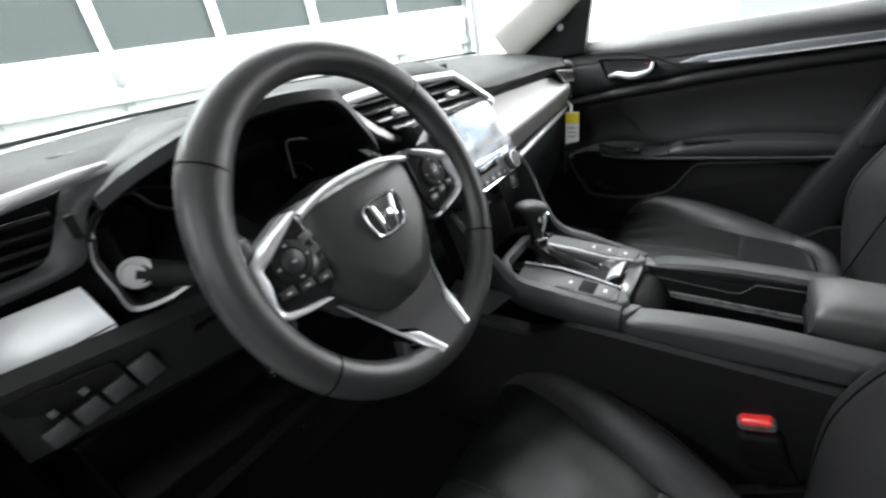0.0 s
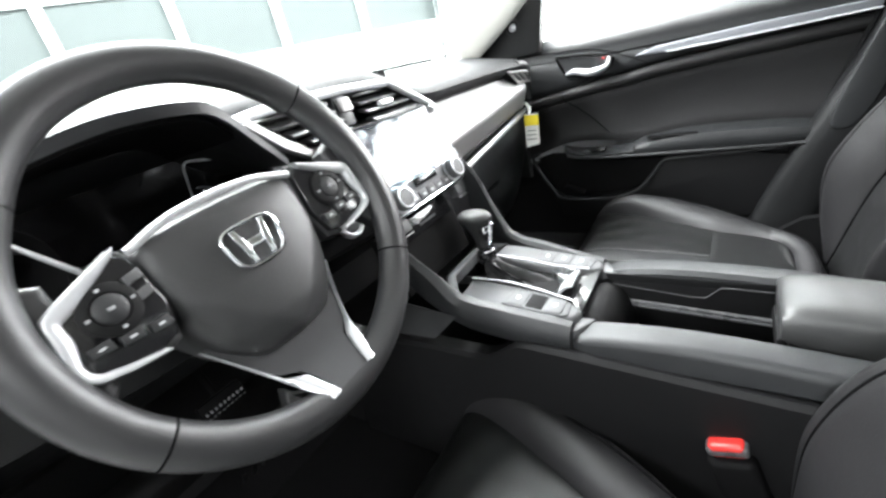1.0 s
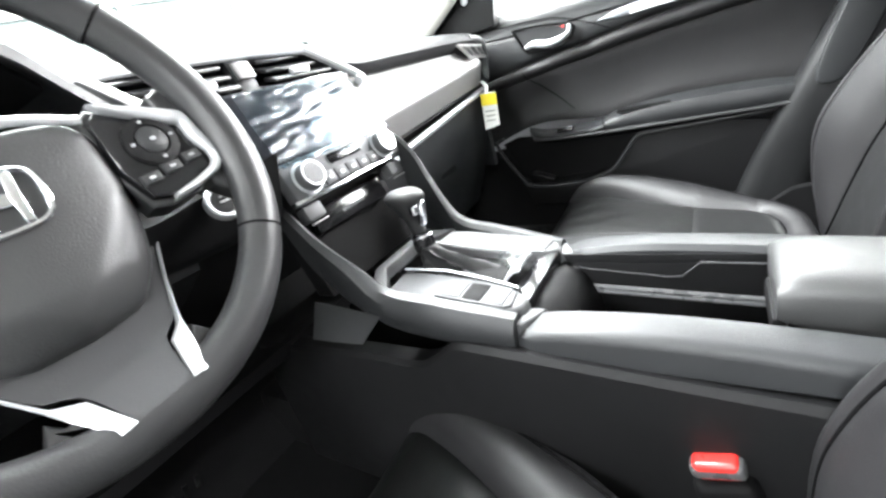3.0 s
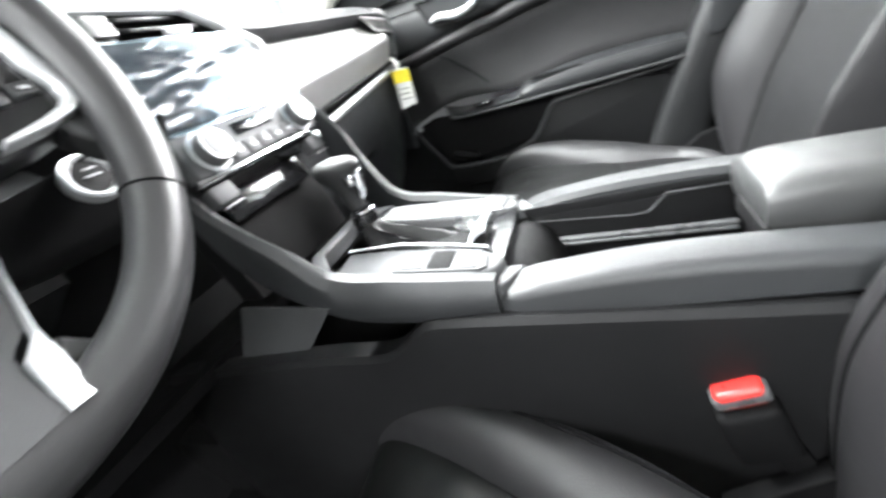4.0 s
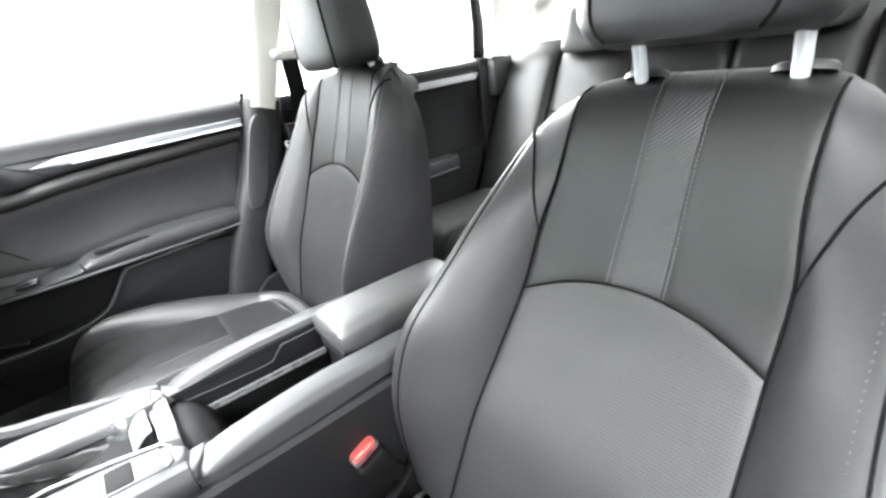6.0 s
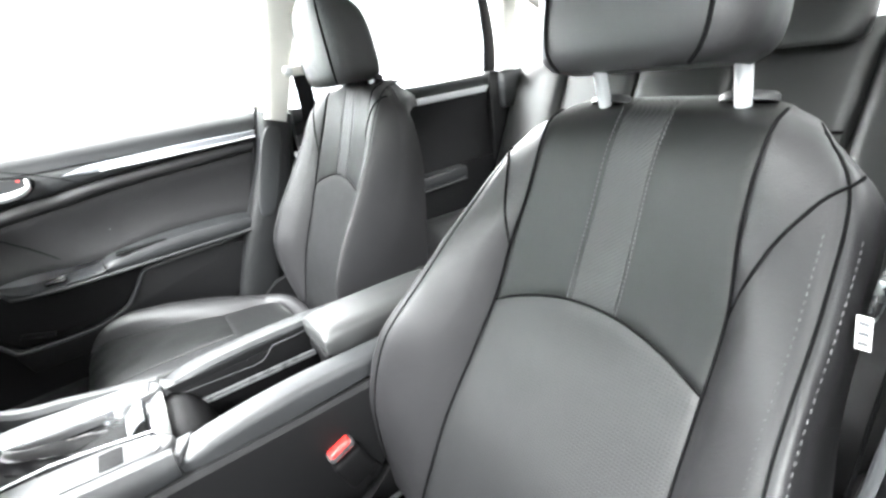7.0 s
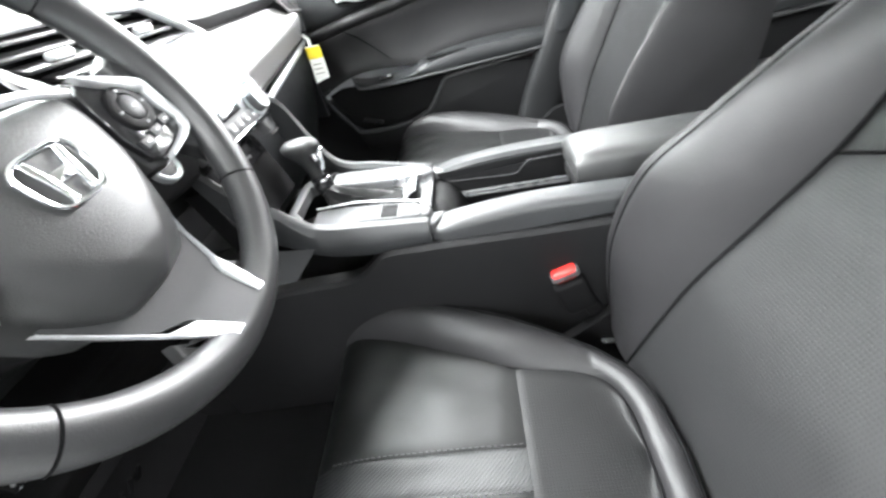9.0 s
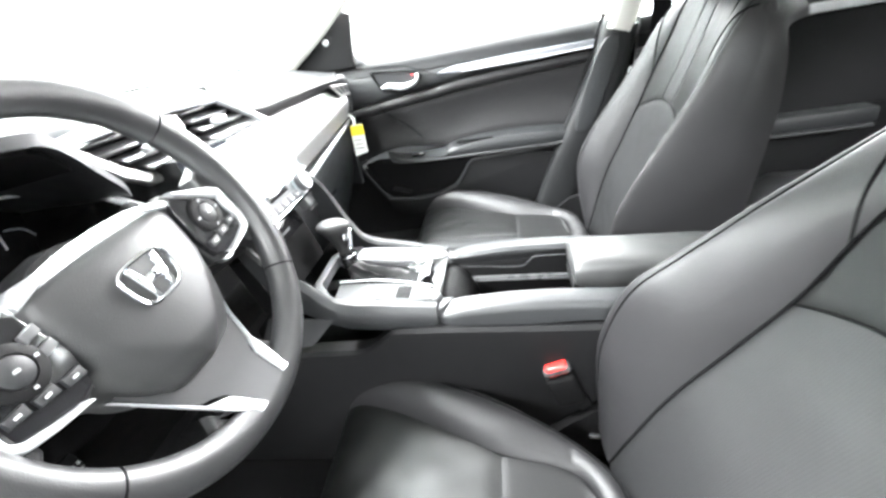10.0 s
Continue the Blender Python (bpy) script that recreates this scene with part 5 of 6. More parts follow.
    def shoulder_ring(f):
        s = lerp(0.15, TOP - 0.002, f)
        w, n0, n1 = (outer(s) - 0.010) * (1 - 0.10 * f ** 4), -0.090 + 2.0 * thin + 0.02 * f ** 2, lerp(crest(s), mid(s), 0.35) - 0.026
        return [P(w * math.copysign(abs(math.cos(t)) ** 0.5, math.cos(t)), s, lerp(n0, n1, 0.5) + (n1 - n0) / 2 * (1 - 0.25 * f ** 5) * math.copysign(abs(math.sin(t)) ** 0.6, math.sin(t))) for t in [2 * math.pi * k / 36 for k in range(36)]]

    part("shoulder", loft([shoulder_ring(k / 12) for k in range(13)]), LEATHER, seat, "rounded black leather shoulder", 60)
    part("back_top", loft([[P(0.112 * math.copysign(abs(math.cos(t)) ** 0.5, math.cos(t)) * f, TOP - 0.016 + h, -0.072 + 2.0 * thin + (0.044 - thin) * math.copysign(abs(math.sin(t)) ** 0.6, math.sin(t)) * f) for t in [2 * math.pi * k / 24 for k in range(24)]] for f, h in ((1.0, -0.02), (1.0, 0.0), (0.95, 0.006), (0.80, 0.010))]), LEATHER, seat)
    if O.x < 0:
        tab = part("side_tab", plate([P(X, sv, 0.040) for X, sv in ((-0.2185, 0.097), (-0.2270, 0.097), (-0.2315, 0.074), (-0.2230, 0.074))], SN, 0.002, 0.0006), PAPER, seat, "white woven label on the seat's side")
        for k in range(3):
            part("print_line", plate([P(-0.2203 - 0.0014 * k + dx, 0.0935 - 0.0068 * k + ds, 0.0414) for dx, ds in ((0, 0), (-0.006, 0), (-0.0068, -0.003), (-0.0008, -0.003))], SN, 0.001), PRINT, tab)
    # headrest
    def head_ring(f):
        r = 1 - 0.20 * math.exp(-f / 0.06) - 0.42 * math.exp(-(1 - f) / 0.13)
        w = lerp(0.116, 0.108, f)
        return [P(-0.005 + w * r * math.copysign(abs(math.cos(t)) ** 0.62, math.cos(t)), head_s + head_h * f - 0.012 * math.sin(t) * (1 - f), head_n + 0.040 * f + (0.058 if math.sin(t) > 0 else 0.066) * r * math.copysign(abs(math.sin(t)) ** 0.6, math.sin(t))) for t in [2 * math.pi * k / 40 for k in range(40)]]

    hd = part("headrest", loft([head_ring(k / 22) for k in range(23)]), LEATHER, seat, "black leather headrest", 60)
    for sx in (1, -1):
        q = []
        for k in range(23):
            ring = head_ring(k / 22)
            q.append(ring[6 if sx > 0 else 14] + SN * 0.001)
        part("piping", tube(q, 0.002, 6), SEAMDARK, hd)
        part("headrest_post", tube([P(sx * 0.074 - 0.014, TOP - 0.02, -0.050 + thin), P(sx * 0.074 - 0.014, head_s + 0.03, head_n - 0.01)], 0.0075, 12), SATIN, seat, "chrome headrest post")
        part("post_collar", loft([[P(sx * 0.074 - 0.014 + 0.026 * math.cos(t) * f, TOP + 0.002 + h, -0.046 + thin + 0.014 * math.sin(t) * f) for t in [2 * math.pi * k / 20 for k in range(20)]] for f, h in ((1, 0), (1, 0.006), (0.85, 0.009))]), PILLARBLACK, seat, "dark grey post collar")

    # cushion: in x, y, z from the seat's own middle
    B = V(O.x, O.y + 0.36, O.z - 0.27)

    def C(X, y, z):
        return B + V(X, y, z)

    def mz(y):
        return table(y, [(-0.22, -0.012), (-0.10, -0.004), (0.0, 0.0), (0.12, 0.006), (0.22, 0.004), (0.27, -0.012), (0.295, -0.05), (0.300, -0.09)])

    def bz(y):
        return table(y, [(-0.22, 0.005), (-0.12, 0.022), (0.0, 0.044), (0.10, 0.052), (0.18, 0.046), (0.235, 0.026), (0.265, -0.005), (0.285, -0.05), (0.29, -0.09)])

    INN = [(0.0, -0.132), (0.055, -0.130), (0.094, -0.114), (0.114, -0.078), (0.132, 0.0), (0.166, 0.08), (0.206, 0.172), (0.232, 0.25), (0.236, 0.296)]
    OUT = [(0.0, -0.176), (0.09, -0.164), (0.15, -0.118), (0.194, -0.06), (0.230, 0.01), (0.254, 0.09), (0.263, 0.16), (0.262, 0.22), (0.250, 0.288)]
    inn, outc = catmull([V(x, y, 0) for x, y in INN], 80), catmull([V(x, y, 0) for x, y in OUT], 80)

    def along(c, f):
        k = min(int(f * 80), 79)
        return c[k].lerp(c[k + 1], f * 80 - k)

    def cw(y):
        return table(y, [(-0.132, 0.02), (-0.128, 0.06), (-0.114, 0.094), (-0.078, 0.114), (0.0, 0.132), (0.08, 0.166), (0.172, 0.206), (0.25, 0.232), (0.30, 0.236)])

    def co(y):
        return table(y, [(-0.22, 0.10), (-0.17, 0.12), (-0.118, 0.15), (-0.06, 0.194), (0.01, 0.230), (0.09, 0.254), (0.16, 0.263), (0.22, 0.258), (0.285, 0.236)])

    def cush(x0, x1, y0, y1):
        def fn(a, b):
            y = lerp(y0, y1, b ** 0.8 if y1 > 0.2 else b)
            w = cw(y)
            # the middle strip keeps its width
            e0, e1 = [math.copysign(0.0245 / w, x) if abs(x) < 0.5 else x for x in (x0, x1)]
            X0 = lerp(e0, e1, a)
            width = abs(e1 - e0) * w
            crumple_z = 0.0022 * noise.noise(V(X0 * w * 34 + O.x * 9, y * 16, 2.5)) * (y > 0)
            return C(X0 * w, y, mz(y) + 0.010 * X0 ** 2 + crumple_z + dip(a * width, (1 - a) * width, (y - y0), (y1 - y) if y1 < 0.2 else 1) * 0.8)
        return fn

    UPV = (0, 0, 1)
    # insert and side panels in darkened leather: the cushion's shade is in the colour
    part("cushion_rear_insert", skin(cush(-1, 1, -0.132, 0.0), 34, 20, UPV, 0.03), LEATHER_PERF_SHADED, seat, "perforated black leather insert", 50)
    part("cushion_panel", skin(cush(-1, -0.27, 0.0, 0.30), 20, 30, UPV, 0.03), LEATHER_PANEL, seat, "", 50)
    part("cushion_strip", skin(cush(-0.27, 0.27, 0.0, 0.30), 16, 30, UPV, 0.03), LEATHER_RIB, seat, "ribbed leather centre strip", 50)
    part("cushion_panel", skin(cush(0.27, 1, 0.0, 0.30), 20, 30, UPV, 0.03), LEATHER_PANEL, seat, "", 50)
    for sx in (1, -1):
        for k in range(32):
            y = 0.006 + 0.0078 * k
            part("stitch", box(C(sx * 0.0275, y, mz(y) + 0.0008), (0.0012, 0.0046, 0.0011), 0), STITCH, seat)

        def cb(a, b, sx=sx):
            p, q = along(inn, b), along(outc, b)
            y = lerp(p.y, q.y, 0.5)
            m = mz(p.y)
            c = table(b, [(0, 0.012), (0.2, 0.014), (0.35, 0.018), (0.5, 0.036), (0.65, 0.052), (0.78, 0.056), (0.88, 0.040), (0.95, 0.004), (1.0, -0.05)])
            ctl = [(0, m + 0.006), (0.22, lerp(m, c, 0.65) + 0.004), (0.62, c), (0.97, c - 0.016), (1.04, c - 0.05), (0.94, c - 0.13)]
            f = a * 5
            k = min(int(f), 4)
            t = f - k
            g = [ctl[max(k - 1, 0)], ctl[k], ctl[k + 1], ctl[min(k + 2, 5)]]
            F, N = [0.5 * (2 * g[1][i] + (g[2][i] - g[0][i]) * t + (2 * g[0][i] - 5 * g[1][i] + 4 * g[2][i] - g[3][i]) * t * t + (3 * g[1][i] - g[0][i] - 3 * g[2][i] + g[3][i]) * t ** 3) for i in (0, 1)]
            r = p.lerp(q, F)
            crease = -0.0015 * math.exp(-abs(b - 0.30) / 0.006)
            wr = 0.0015 * noise.noise(V(r.x * 40, r.y * 25, 3 + sx)) * math.sin(math.pi * a)
            return C(sx * r.x, r.y, N + dip(a * 0.11) + crease + wr)

        cbo = part("cushion_bolster", skin(cb, 34, 60, UPV, 0.02), LEATHER, seat, "plump black leather cushion bolster", 55)
        part("piping", tube([cb(0.50, k / 50) + V(0, 0, 0.0012) for k in range(51)], 0.002, 6), SEAMDARK, cbo, "dark seam piping")
        part("piping", tube([cb(0.0, k / 50) + V(0, 0, 0.003) for k in range(51)], 0.0016, 6), SEAMDARK, cbo)
        for k in range(60):
            q = cb(0.54, 0.05 + 0.015 * k)
            part("stitch", box(q + V(sx * 0.0003, 0, 0.0), (0.0009, 0.0040, 0.0009), 0), STITCH, cbo)
    part("cushion_base", loft([[C(X, y, z) for X, z in ((-co(y) + 0.02, -0.16), (co(y) - 0.02, -0.16), (co(y) - 0.02, bz(y) - 0.07), (0.1, mz(y) - 0.045), (-0.1, mz(y) - 0.045), (-co(y) + 0.02, bz(y) - 0.07))] for y in [lerp(-0.16, 0.26, k / 20) for k in range(21)]]), HARD, seat, "black seat base")
    for sx in (1, -1):
        part("slide_rail", box(C(sx * 0.19, 0.02, -0.185 + (0.42 - O.z + 0.27) * 0), (0.05, 0.46, 0.05), 0.006), STEEL, seat, "steel slide rail")
        part("recliner_cover", plate([C(sx * 0.238, y, z) for y, z in ((-0.30, -0.10), (-0.12, -0.12), (-0.08, -0.06), (-0.16, 0.0), (-0.26, 0.02))], (sx, 0, 0), 0.02, 0.004), DARK, seat)
    return seat


front_seat(V(-0.36, -0.605, 0.69), "black leather driver's seat with perforated inserts and grey stitching", radians(20), 0.018, 0.279, 0.185, 0.256, 0.0, 1.0,
           [(-0.36, 0.078), (-0.30, 0.072), (-0.20, 0.058), (-0.10, 0.03), (0.0, 0.004), (0.10, -0.004), (0.20, -0.010), (0.262, -0.03)],
           [(-0.36, 0.085), (-0.28, 0.116), (-0.20, 0.139), (-0.10, 0.139), (-0.03, 0.108), (0.04, 0.070), (0.10, 0.034), (0.16, 0.0), (0.21, -0.022), (0.255, -0.041)],
           [(-0.36, 0.240), (-0.25, 0.252), (-0.12, 0.245), (0.0, 0.226), (0.10, 0.217), (0.16, 0.209), (0.20, 0.195), (0.24, 0.161), (0.26, 0.142)])
front_seat(V(0.335, -0.658, 0.755), "black leather passenger seat with perforated inserts and grey stitching", radians(10), 0.012, 0.222, 0.162, 0.226, 0.02, 0.94,
           [(-0.36, 0.095), (-0.20, 0.080), (-0.10, 0.058), (0.0, 0.036), (0.10, 0.015), (0.20, -0.005), (0.262, -0.028)],
           [(-0.36, 0.101), (-0.28, 0.130), (-0.18, 0.148), (-0.10, 0.130), (0.0, 0.088), (0.087, 0.052), (0.13, 0.039), (0.17, 0.024), (0.21, 0.001), (0.255, -0.025)],
           [(-0.36, 0.217), (-0.25, 0.221), (-0.12, 0.222), (0.0, 0.215), (0.10, 0.207), (0.15, 0.199), (0.18, 0.190), (0.20, 0.177), (0.215, 0.158), (0.228, 0.132)])

# belt buckle between driver's seat and console
bk = thing("belt_buckle", V(-0.112, -0.38, 0.40), "black seat belt buckle with a red release button", "belt buckle", "belt buckles")
BR = Matrix.Rotation(radians(-18), 4, "X")
part("buckle_body", box(V(-0.122, -0.353, 0.452), (0.032, 0.050, 0.066), 0.009, BR, 4), DARK, bk)
part("buckle_rim", box(V(-0.1218, -0.3402, 0.4962), (0.0285, 0.0425, 0.015), 0.005, BR, 4), SLAT, bk, "grey rim")
part("release_button", box(V(-0.1228, -0.340, 0.4972), (0.0262, 0.0372, 0.0185), 0.005, BR, 4), RED, bk, "red release button")
part("buckle_stalk", box(V(-0.122, -0.385, 0.405), (0.012, 0.025, 0.09), 0.004, Matrix.Rotation(radians(-25), 4, "X")), DARK, bk)
part("bracket", box(V(-0.138, -0.402, 0.366), (0.006, 0.056, 0.012), 0.002, Matrix.Rotation(radians(24), 4, "X")), CHROME, bk, "steel bracket")
part("bracket", box(V(-0.142, -0.406, 0.355), (0.014, 0.040, 0.005), 0.0015, Matrix.Rotation(radians(6), 4, "X")), STEEL, bk)
part("bolt", lathe([(0.006, 0), (0.006, 0.006), (0.001, 0.007)], V(-0.124, -0.372, 0.374), (-1, 0, 0.2), 12), STEEL, bk)
copy_thing(bk, Matrix.Translation(V(0.125, -0.43, 0.40)))

# ---- passenger door ----
pd = thing("passenger_door", V(0.69, -0.15, 0.30), "black front passenger door with silver strip and chrome handle", "car door", "car doors")


def dsurf(y, z):
    """Inner face of the door: how far out it lies at a place."""
    x = 0.672
    x += 0.030 * max(0, (z - 0.90) / 0.05) ** 2 * (z > 0.90)
    x += 0.02 * max(0, (0.60 - z) / 0.25)
    return x


def rear_y(z):
    return table(z, [(0.30, -0.36), (0.43, -0.392), (0.66, -0.468), (0.94, -0.568)])


def sweep(y):
    """Height of the seam that sweeps up from the dash to the strip."""
    return table(-y, [(-0.30, 0.780), (-0.144, 0.806), (-0.06, 0.818), (0.015, 0.828), (0.085, 0.834), (0.15, 0.843), (0.30, 0.854), (0.55, 0.867)])


def zone(z_top, z_bot, y0, bulge, n=40, m=12, edge=0.006):
    def fn(a, b):
        zt, zb = z_top, z_bot
        y = y0
        for _ in range(3):
            z1, z0 = (zt(y) if callable(zt) else zt), (zb(y) if callable(zb) else zb)
            z = lerp(z1, z0, b)
            y = lerp(y0, rear_y(z), a)
        e = min(b, 1 - b) * abs(z1 - z0)
        return V(dsurf(y, z) - bulge * math.sin(math.pi * b) ** 0.7 + edge * math.exp(-e / 0.004), y, z)
    return skin(fn, n, m, (-1, 0, 0), 0.03)


part("belt_cap", skin(lambda a, b: (lambda y, z: V(0.668 - 0.010 * math.sin(math.pi * min(1, b * 1.3)) + 0.055 * (1 - b) ** 2, y, z))(lerp(0.40, rear_y(0.92), a), lerp(0.948, lerp(0.905, 0.888, min(1, a * 2)), b)), 40, 10, (-1, 0, 0), 0.03), SOFT, pd, "soft black window ledge")
part("upper_trim", zone(lambda y: table(-y, [(-0.27, 0.905), (0.0, 0.895), (0.2, 0.888), (0.6, 0.888)]), sweep, 0.42, 0.006), SOFT, pd)
part("leather_insert", zone(lambda y: sweep(y) - 0.032, lambda y: table(-y, [(-0.27, 0.60), (-0.07, 0.668), (0.12, 0.66), (0.25, 0.68), (0.46, 0.672)]), 0.42, -0.012), LEATHER, pd, "black leather door insert")
part("seam_roll", zone(lambda y: sweep(y) - 0.001, lambda y: sweep(y) - 0.033, 0.42, 0.008, 60, 10, 0.004), LEATHER, pd, "rounded leather roll")
for k in range(86):
    y = 0.05 - 0.0068 * k
    part("stitch", box(V(dsurf(y, 0.8) + 0.0005, y, sweep(y) - 0.0305), (0.001, 0.0042, 0.0009), 0), STITCH, pd)
part("trim_seam", tube([V(dsurf(y, z) - 0.0065, y, z) for y, z in ((0.20, 0.921), (0.127, 0.918), (0.05, 0.914), (-0.021, 0.905), (-0.067, 0.888), (-0.112, 0.866), (-0.143, 0.848))], 0.0014, 6), DARK, pd, "dark trim seam")
part("insert_seam", tube([V(0.664, 0.073, 0.805), V(0.664, 0.068, 0.790), V(0.6745, 0.036, 0.764), V(0.680, 0.0, 0.731), V(0.681, -0.043, 0.685)], 0.0016, 6), DARK, pd)
part("lower_panel", zone(lambda y: table(-y, [(-0.27, 0.60), (-0.05, 0.63), (0.5, 0.63)]), 0.30, 0.50, -0.01, 40, 14), HARD, pd, "hard black lower door panel")
strip = [V(0.662, -0.114, 0.8705), V(0.661, -0.165, 0.883), V(0.660, -0.35, 0.889), V(0.659, -0.549, 0.889), V(0.659, -0.545, 0.873), V(0.660, -0.35, 0.869), V(0.661, -0.165, 0.8655)]
part("silver_strip", plate(strip, (-1, 0, 0.15), 0.012, 0.003), STRIP, pd, "satin silver strip")
part("strip_edge", tube([V(0.657, -0.185, 0.866), V(0.656, -0.35, 0.868), V(0.655, -0.545, 0.872)], 0.0022, 6), SATIN, pd)
# inner handle in its bowl
bowl = [V(0.657, 0.078, 0.903), V(0.657, 0.064, 0.872), V(0.657, 0.052, 0.851), V(0.657, 0.036, 0.843), V(0.657, -0.028, 0.841), V(0.657, -0.055, 0.854), V(0.657, -0.066, 0.878), V(0.657, -0.02, 0.892), V(0.657, 0.03, 0.899)]
hb = part("handle_bowl", tube(catmull(bowl + [bowl[0]], 50)[:-1], 0.0028, 8, True), DARK, pd, "black handle bezel")
part("bowl_back", skin(lambda a, b: bowl[0].lerp(bowl[6], a).lerp(bowl[2].lerp(bowl[5], a), b) + V(0.004 - 0.010 * a * (1 - b) * 0.3, 0, 0), 10, 6, (-1, 0, 0), 0.004), SOFT, hb)
hp_ = [V(0.653, 0.050, 0.857), V(0.646, 0.026, 0.861), V(0.640, -0.008, 0.853), V(0.639, -0.035, 0.855), V(0.643, -0.056, 0.863), V(0.652, -0.060, 0.880)]
part("pull_handle", tube(catmull(hp_, 24), [0.0045 + 0.0045 * math.sin(math.pi * min(1, k / 20)) for k in range(25)], 10), SATIN, hb, "satin chrome pull handle")
part("lock_mark", box(V(0.653, -0.045, 0.880), (0.004, 0.006, 0.004), 0.001), RED, hb, "small red lock mark")


# armrest
def arm_sec(y):
    dep = table(-y, [(-0.085, 0.006), (-0.06, 0.03), (0.0, 0.052), (0.12, 0.060), (0.40, 0.060), (0.475, 0.052)])
    zt = table(-y, [(-0.085, 0.660), (-0.03, 0.648), (0.10, 0.650), (0.13, 0.664), (0.25, 0.678), (0.40, 0.676), (0.475, 0.668)])
    zb = 0.633
    x = 0.680
    return [V(x, y, zt + 0.004), V(x - dep * 0.6, y, zt), V(x - dep * 0.92, y, zt - 0.004), V(x - dep, y, lerp(zt, zb, 0.4)), V(x - dep * 0.96, y, zb + 0.006), V(x - dep * 0.85, y, zb), V(x, y, zb - 0.006)]


ar = part("door_armrest", loft([arm_sec(lerp(0.085, -0.472, k / 50)) for k in range(51)]), SOFT, pd, "padded door armrest", 50)
part("armrest_edge", tube([V(0.680 - table(-y, [(-0.085, 0.006), (-0.06, 0.03), (0.0, 0.052), (0.12, 0.060), (0.475, 0.054)]) + 0.002, y, 0.634) for y in [lerp(0.07, -0.470, k / 30) for k in range(31)]], 0.004, 8), PANELGREY, ar, "grey lower edge")
part("grip_slot", box(V(0.634, -0.20, 0.674), (0.018, 0.11, 0.006), 0.002), DARK, ar, "dark grip slot")
part("armrest_split", tube([V(0.628, -0.113, 0.662), V(0.6185, -0.115, 0.652), V(0.6185, -0.117, 0.640)], 0.0015, 6), DARK, ar)
part("window_switch", box(V(0.640, -0.02, 0.651), (0.022, 0.040, 0.008), 0.003), GLOSSY, ar, "black window switch")
part("switch_lever", box(V(0.640, -0.03, 0.656), (0.012, 0.014, 0.005), 0.002), BRUSHED, ar)
# map pocket
pk = [V(0.645, 0.150, 0.652), V(0.645, 0.172, 0.630), V(0.648, 0.118, 0.530), V(0.648, 0.098, 0.512), V(0.648, 0.03, 0.506), V(0.648, -0.05, 0.510), V(0.648, -0.115, 0.532), V(0.648, -0.15, 0.570), V(0.650, -0.178, 0.606), V(0.652, -0.21, 0.612), V(0.654, -0.33, 0.616), V(0.655, -0.455, 0.622)]
part("map_pocket", tube(catmull(pk, 60), 0.005, 8), SOFT, pd, "black map pocket rim")
part("pocket_front", plate(pk[2:11] + [V(0.656, -0.44, 0.60), V(0.656, -0.40, 0.45), V(0.656, 0.10, 0.45)], (-1, 0, 0), 0.02, 0.002), HARD, pd)
part("pocket_inside", plate([V(0.668, 0.165, 0.632), V(0.668, 0.10, 0.515), V(0.668, -0.11, 0.53), V(0.668, -0.19, 0.625), V(0.668, 0.12, 0.645)], (-1, 0, 0), 0.004), DARK, pd)
part("bottle_rib", box(V(0.658, 0.06, 0.535), (0.03, 0.06, 0.006), 0.002, Matrix.Rotation(radians(20), 4, "X")), HARD, pd)
# sail with tweeter, mirror
sail = part("mirror_sail", plate([V(0.648, 0.330, 0.925), V(0.656, 0.120, 0.925), V(0.668, 0.100, 1.06), V(0.660, 0.155, 1.082), V(0.650, 0.255, 1.022)], (-1, 0, 0), 0.03, 0.003), HARD, pd, "black mirror sail trim")
part("tweeter_ring", lathe([(0.024, 0), (0.024, 0.006), (0.018, 0.008), (0.0165, 0.004)], V(0.662, 0.185, 1.0), (-1, -0.1, 0), 24), SOFT, sail, "tweeter ring")
part("tweeter_dome", lathe([(0.016, 0.001), (0.011, 0.005), (0.009, 0.009), (0.004, 0.011), (0.0005, 0.0115)], V(0.662, 0.185, 1.0), (-1, -0.1, 0), 20), SATIN, sail)
mir = part("side_mirror", loft([[V(0.76 + 0.105 * math.copysign(abs(math.cos(t)) ** 0.6, math.cos(t)) * f + 0.06, y, 1.035 + 0.068 * math.copysign(abs(math.sin(t)) ** 0.6, math.sin(t)) * f) for t in [2 * math.pi * k / 28 for k in range(28)]] for f, y in ((0.96, 0.135), (1.0, 0.15), (0.92, 0.21), (0.6, 0.25), (0.2, 0.262))]), BODYGREY, pd, "grey door mirror housing")
part("mirror_glass", loft([[V(0.82 + 0.094 * math.copysign(abs(math.cos(t)) ** 0.6, math.cos(t)), y, 1.035 + 0.058 * math.copysign(abs(math.sin(t)) ** 0.6, math.sin(t))) for t in [2 * math.pi * k / 28 for k in range(28)]] for y in (0.136, 0.131)]), MIRROR, mir, "mirror glass")
part("mirror_foot", box(V(0.735, 0.19, 0.975), (0.06, 0.08, 0.03), 0.01), HARD, mir)
part("outer_skin", skin(lambda a, b: V(0.79 + 0.03 * math.sin(math.pi * b), lerp(0.5, -0.56, a), lerp(0.93, 0.25, b)), 8, 8, (1, 0, 0), 0.01), BODYGREY, pd, "grey painted outer skin")
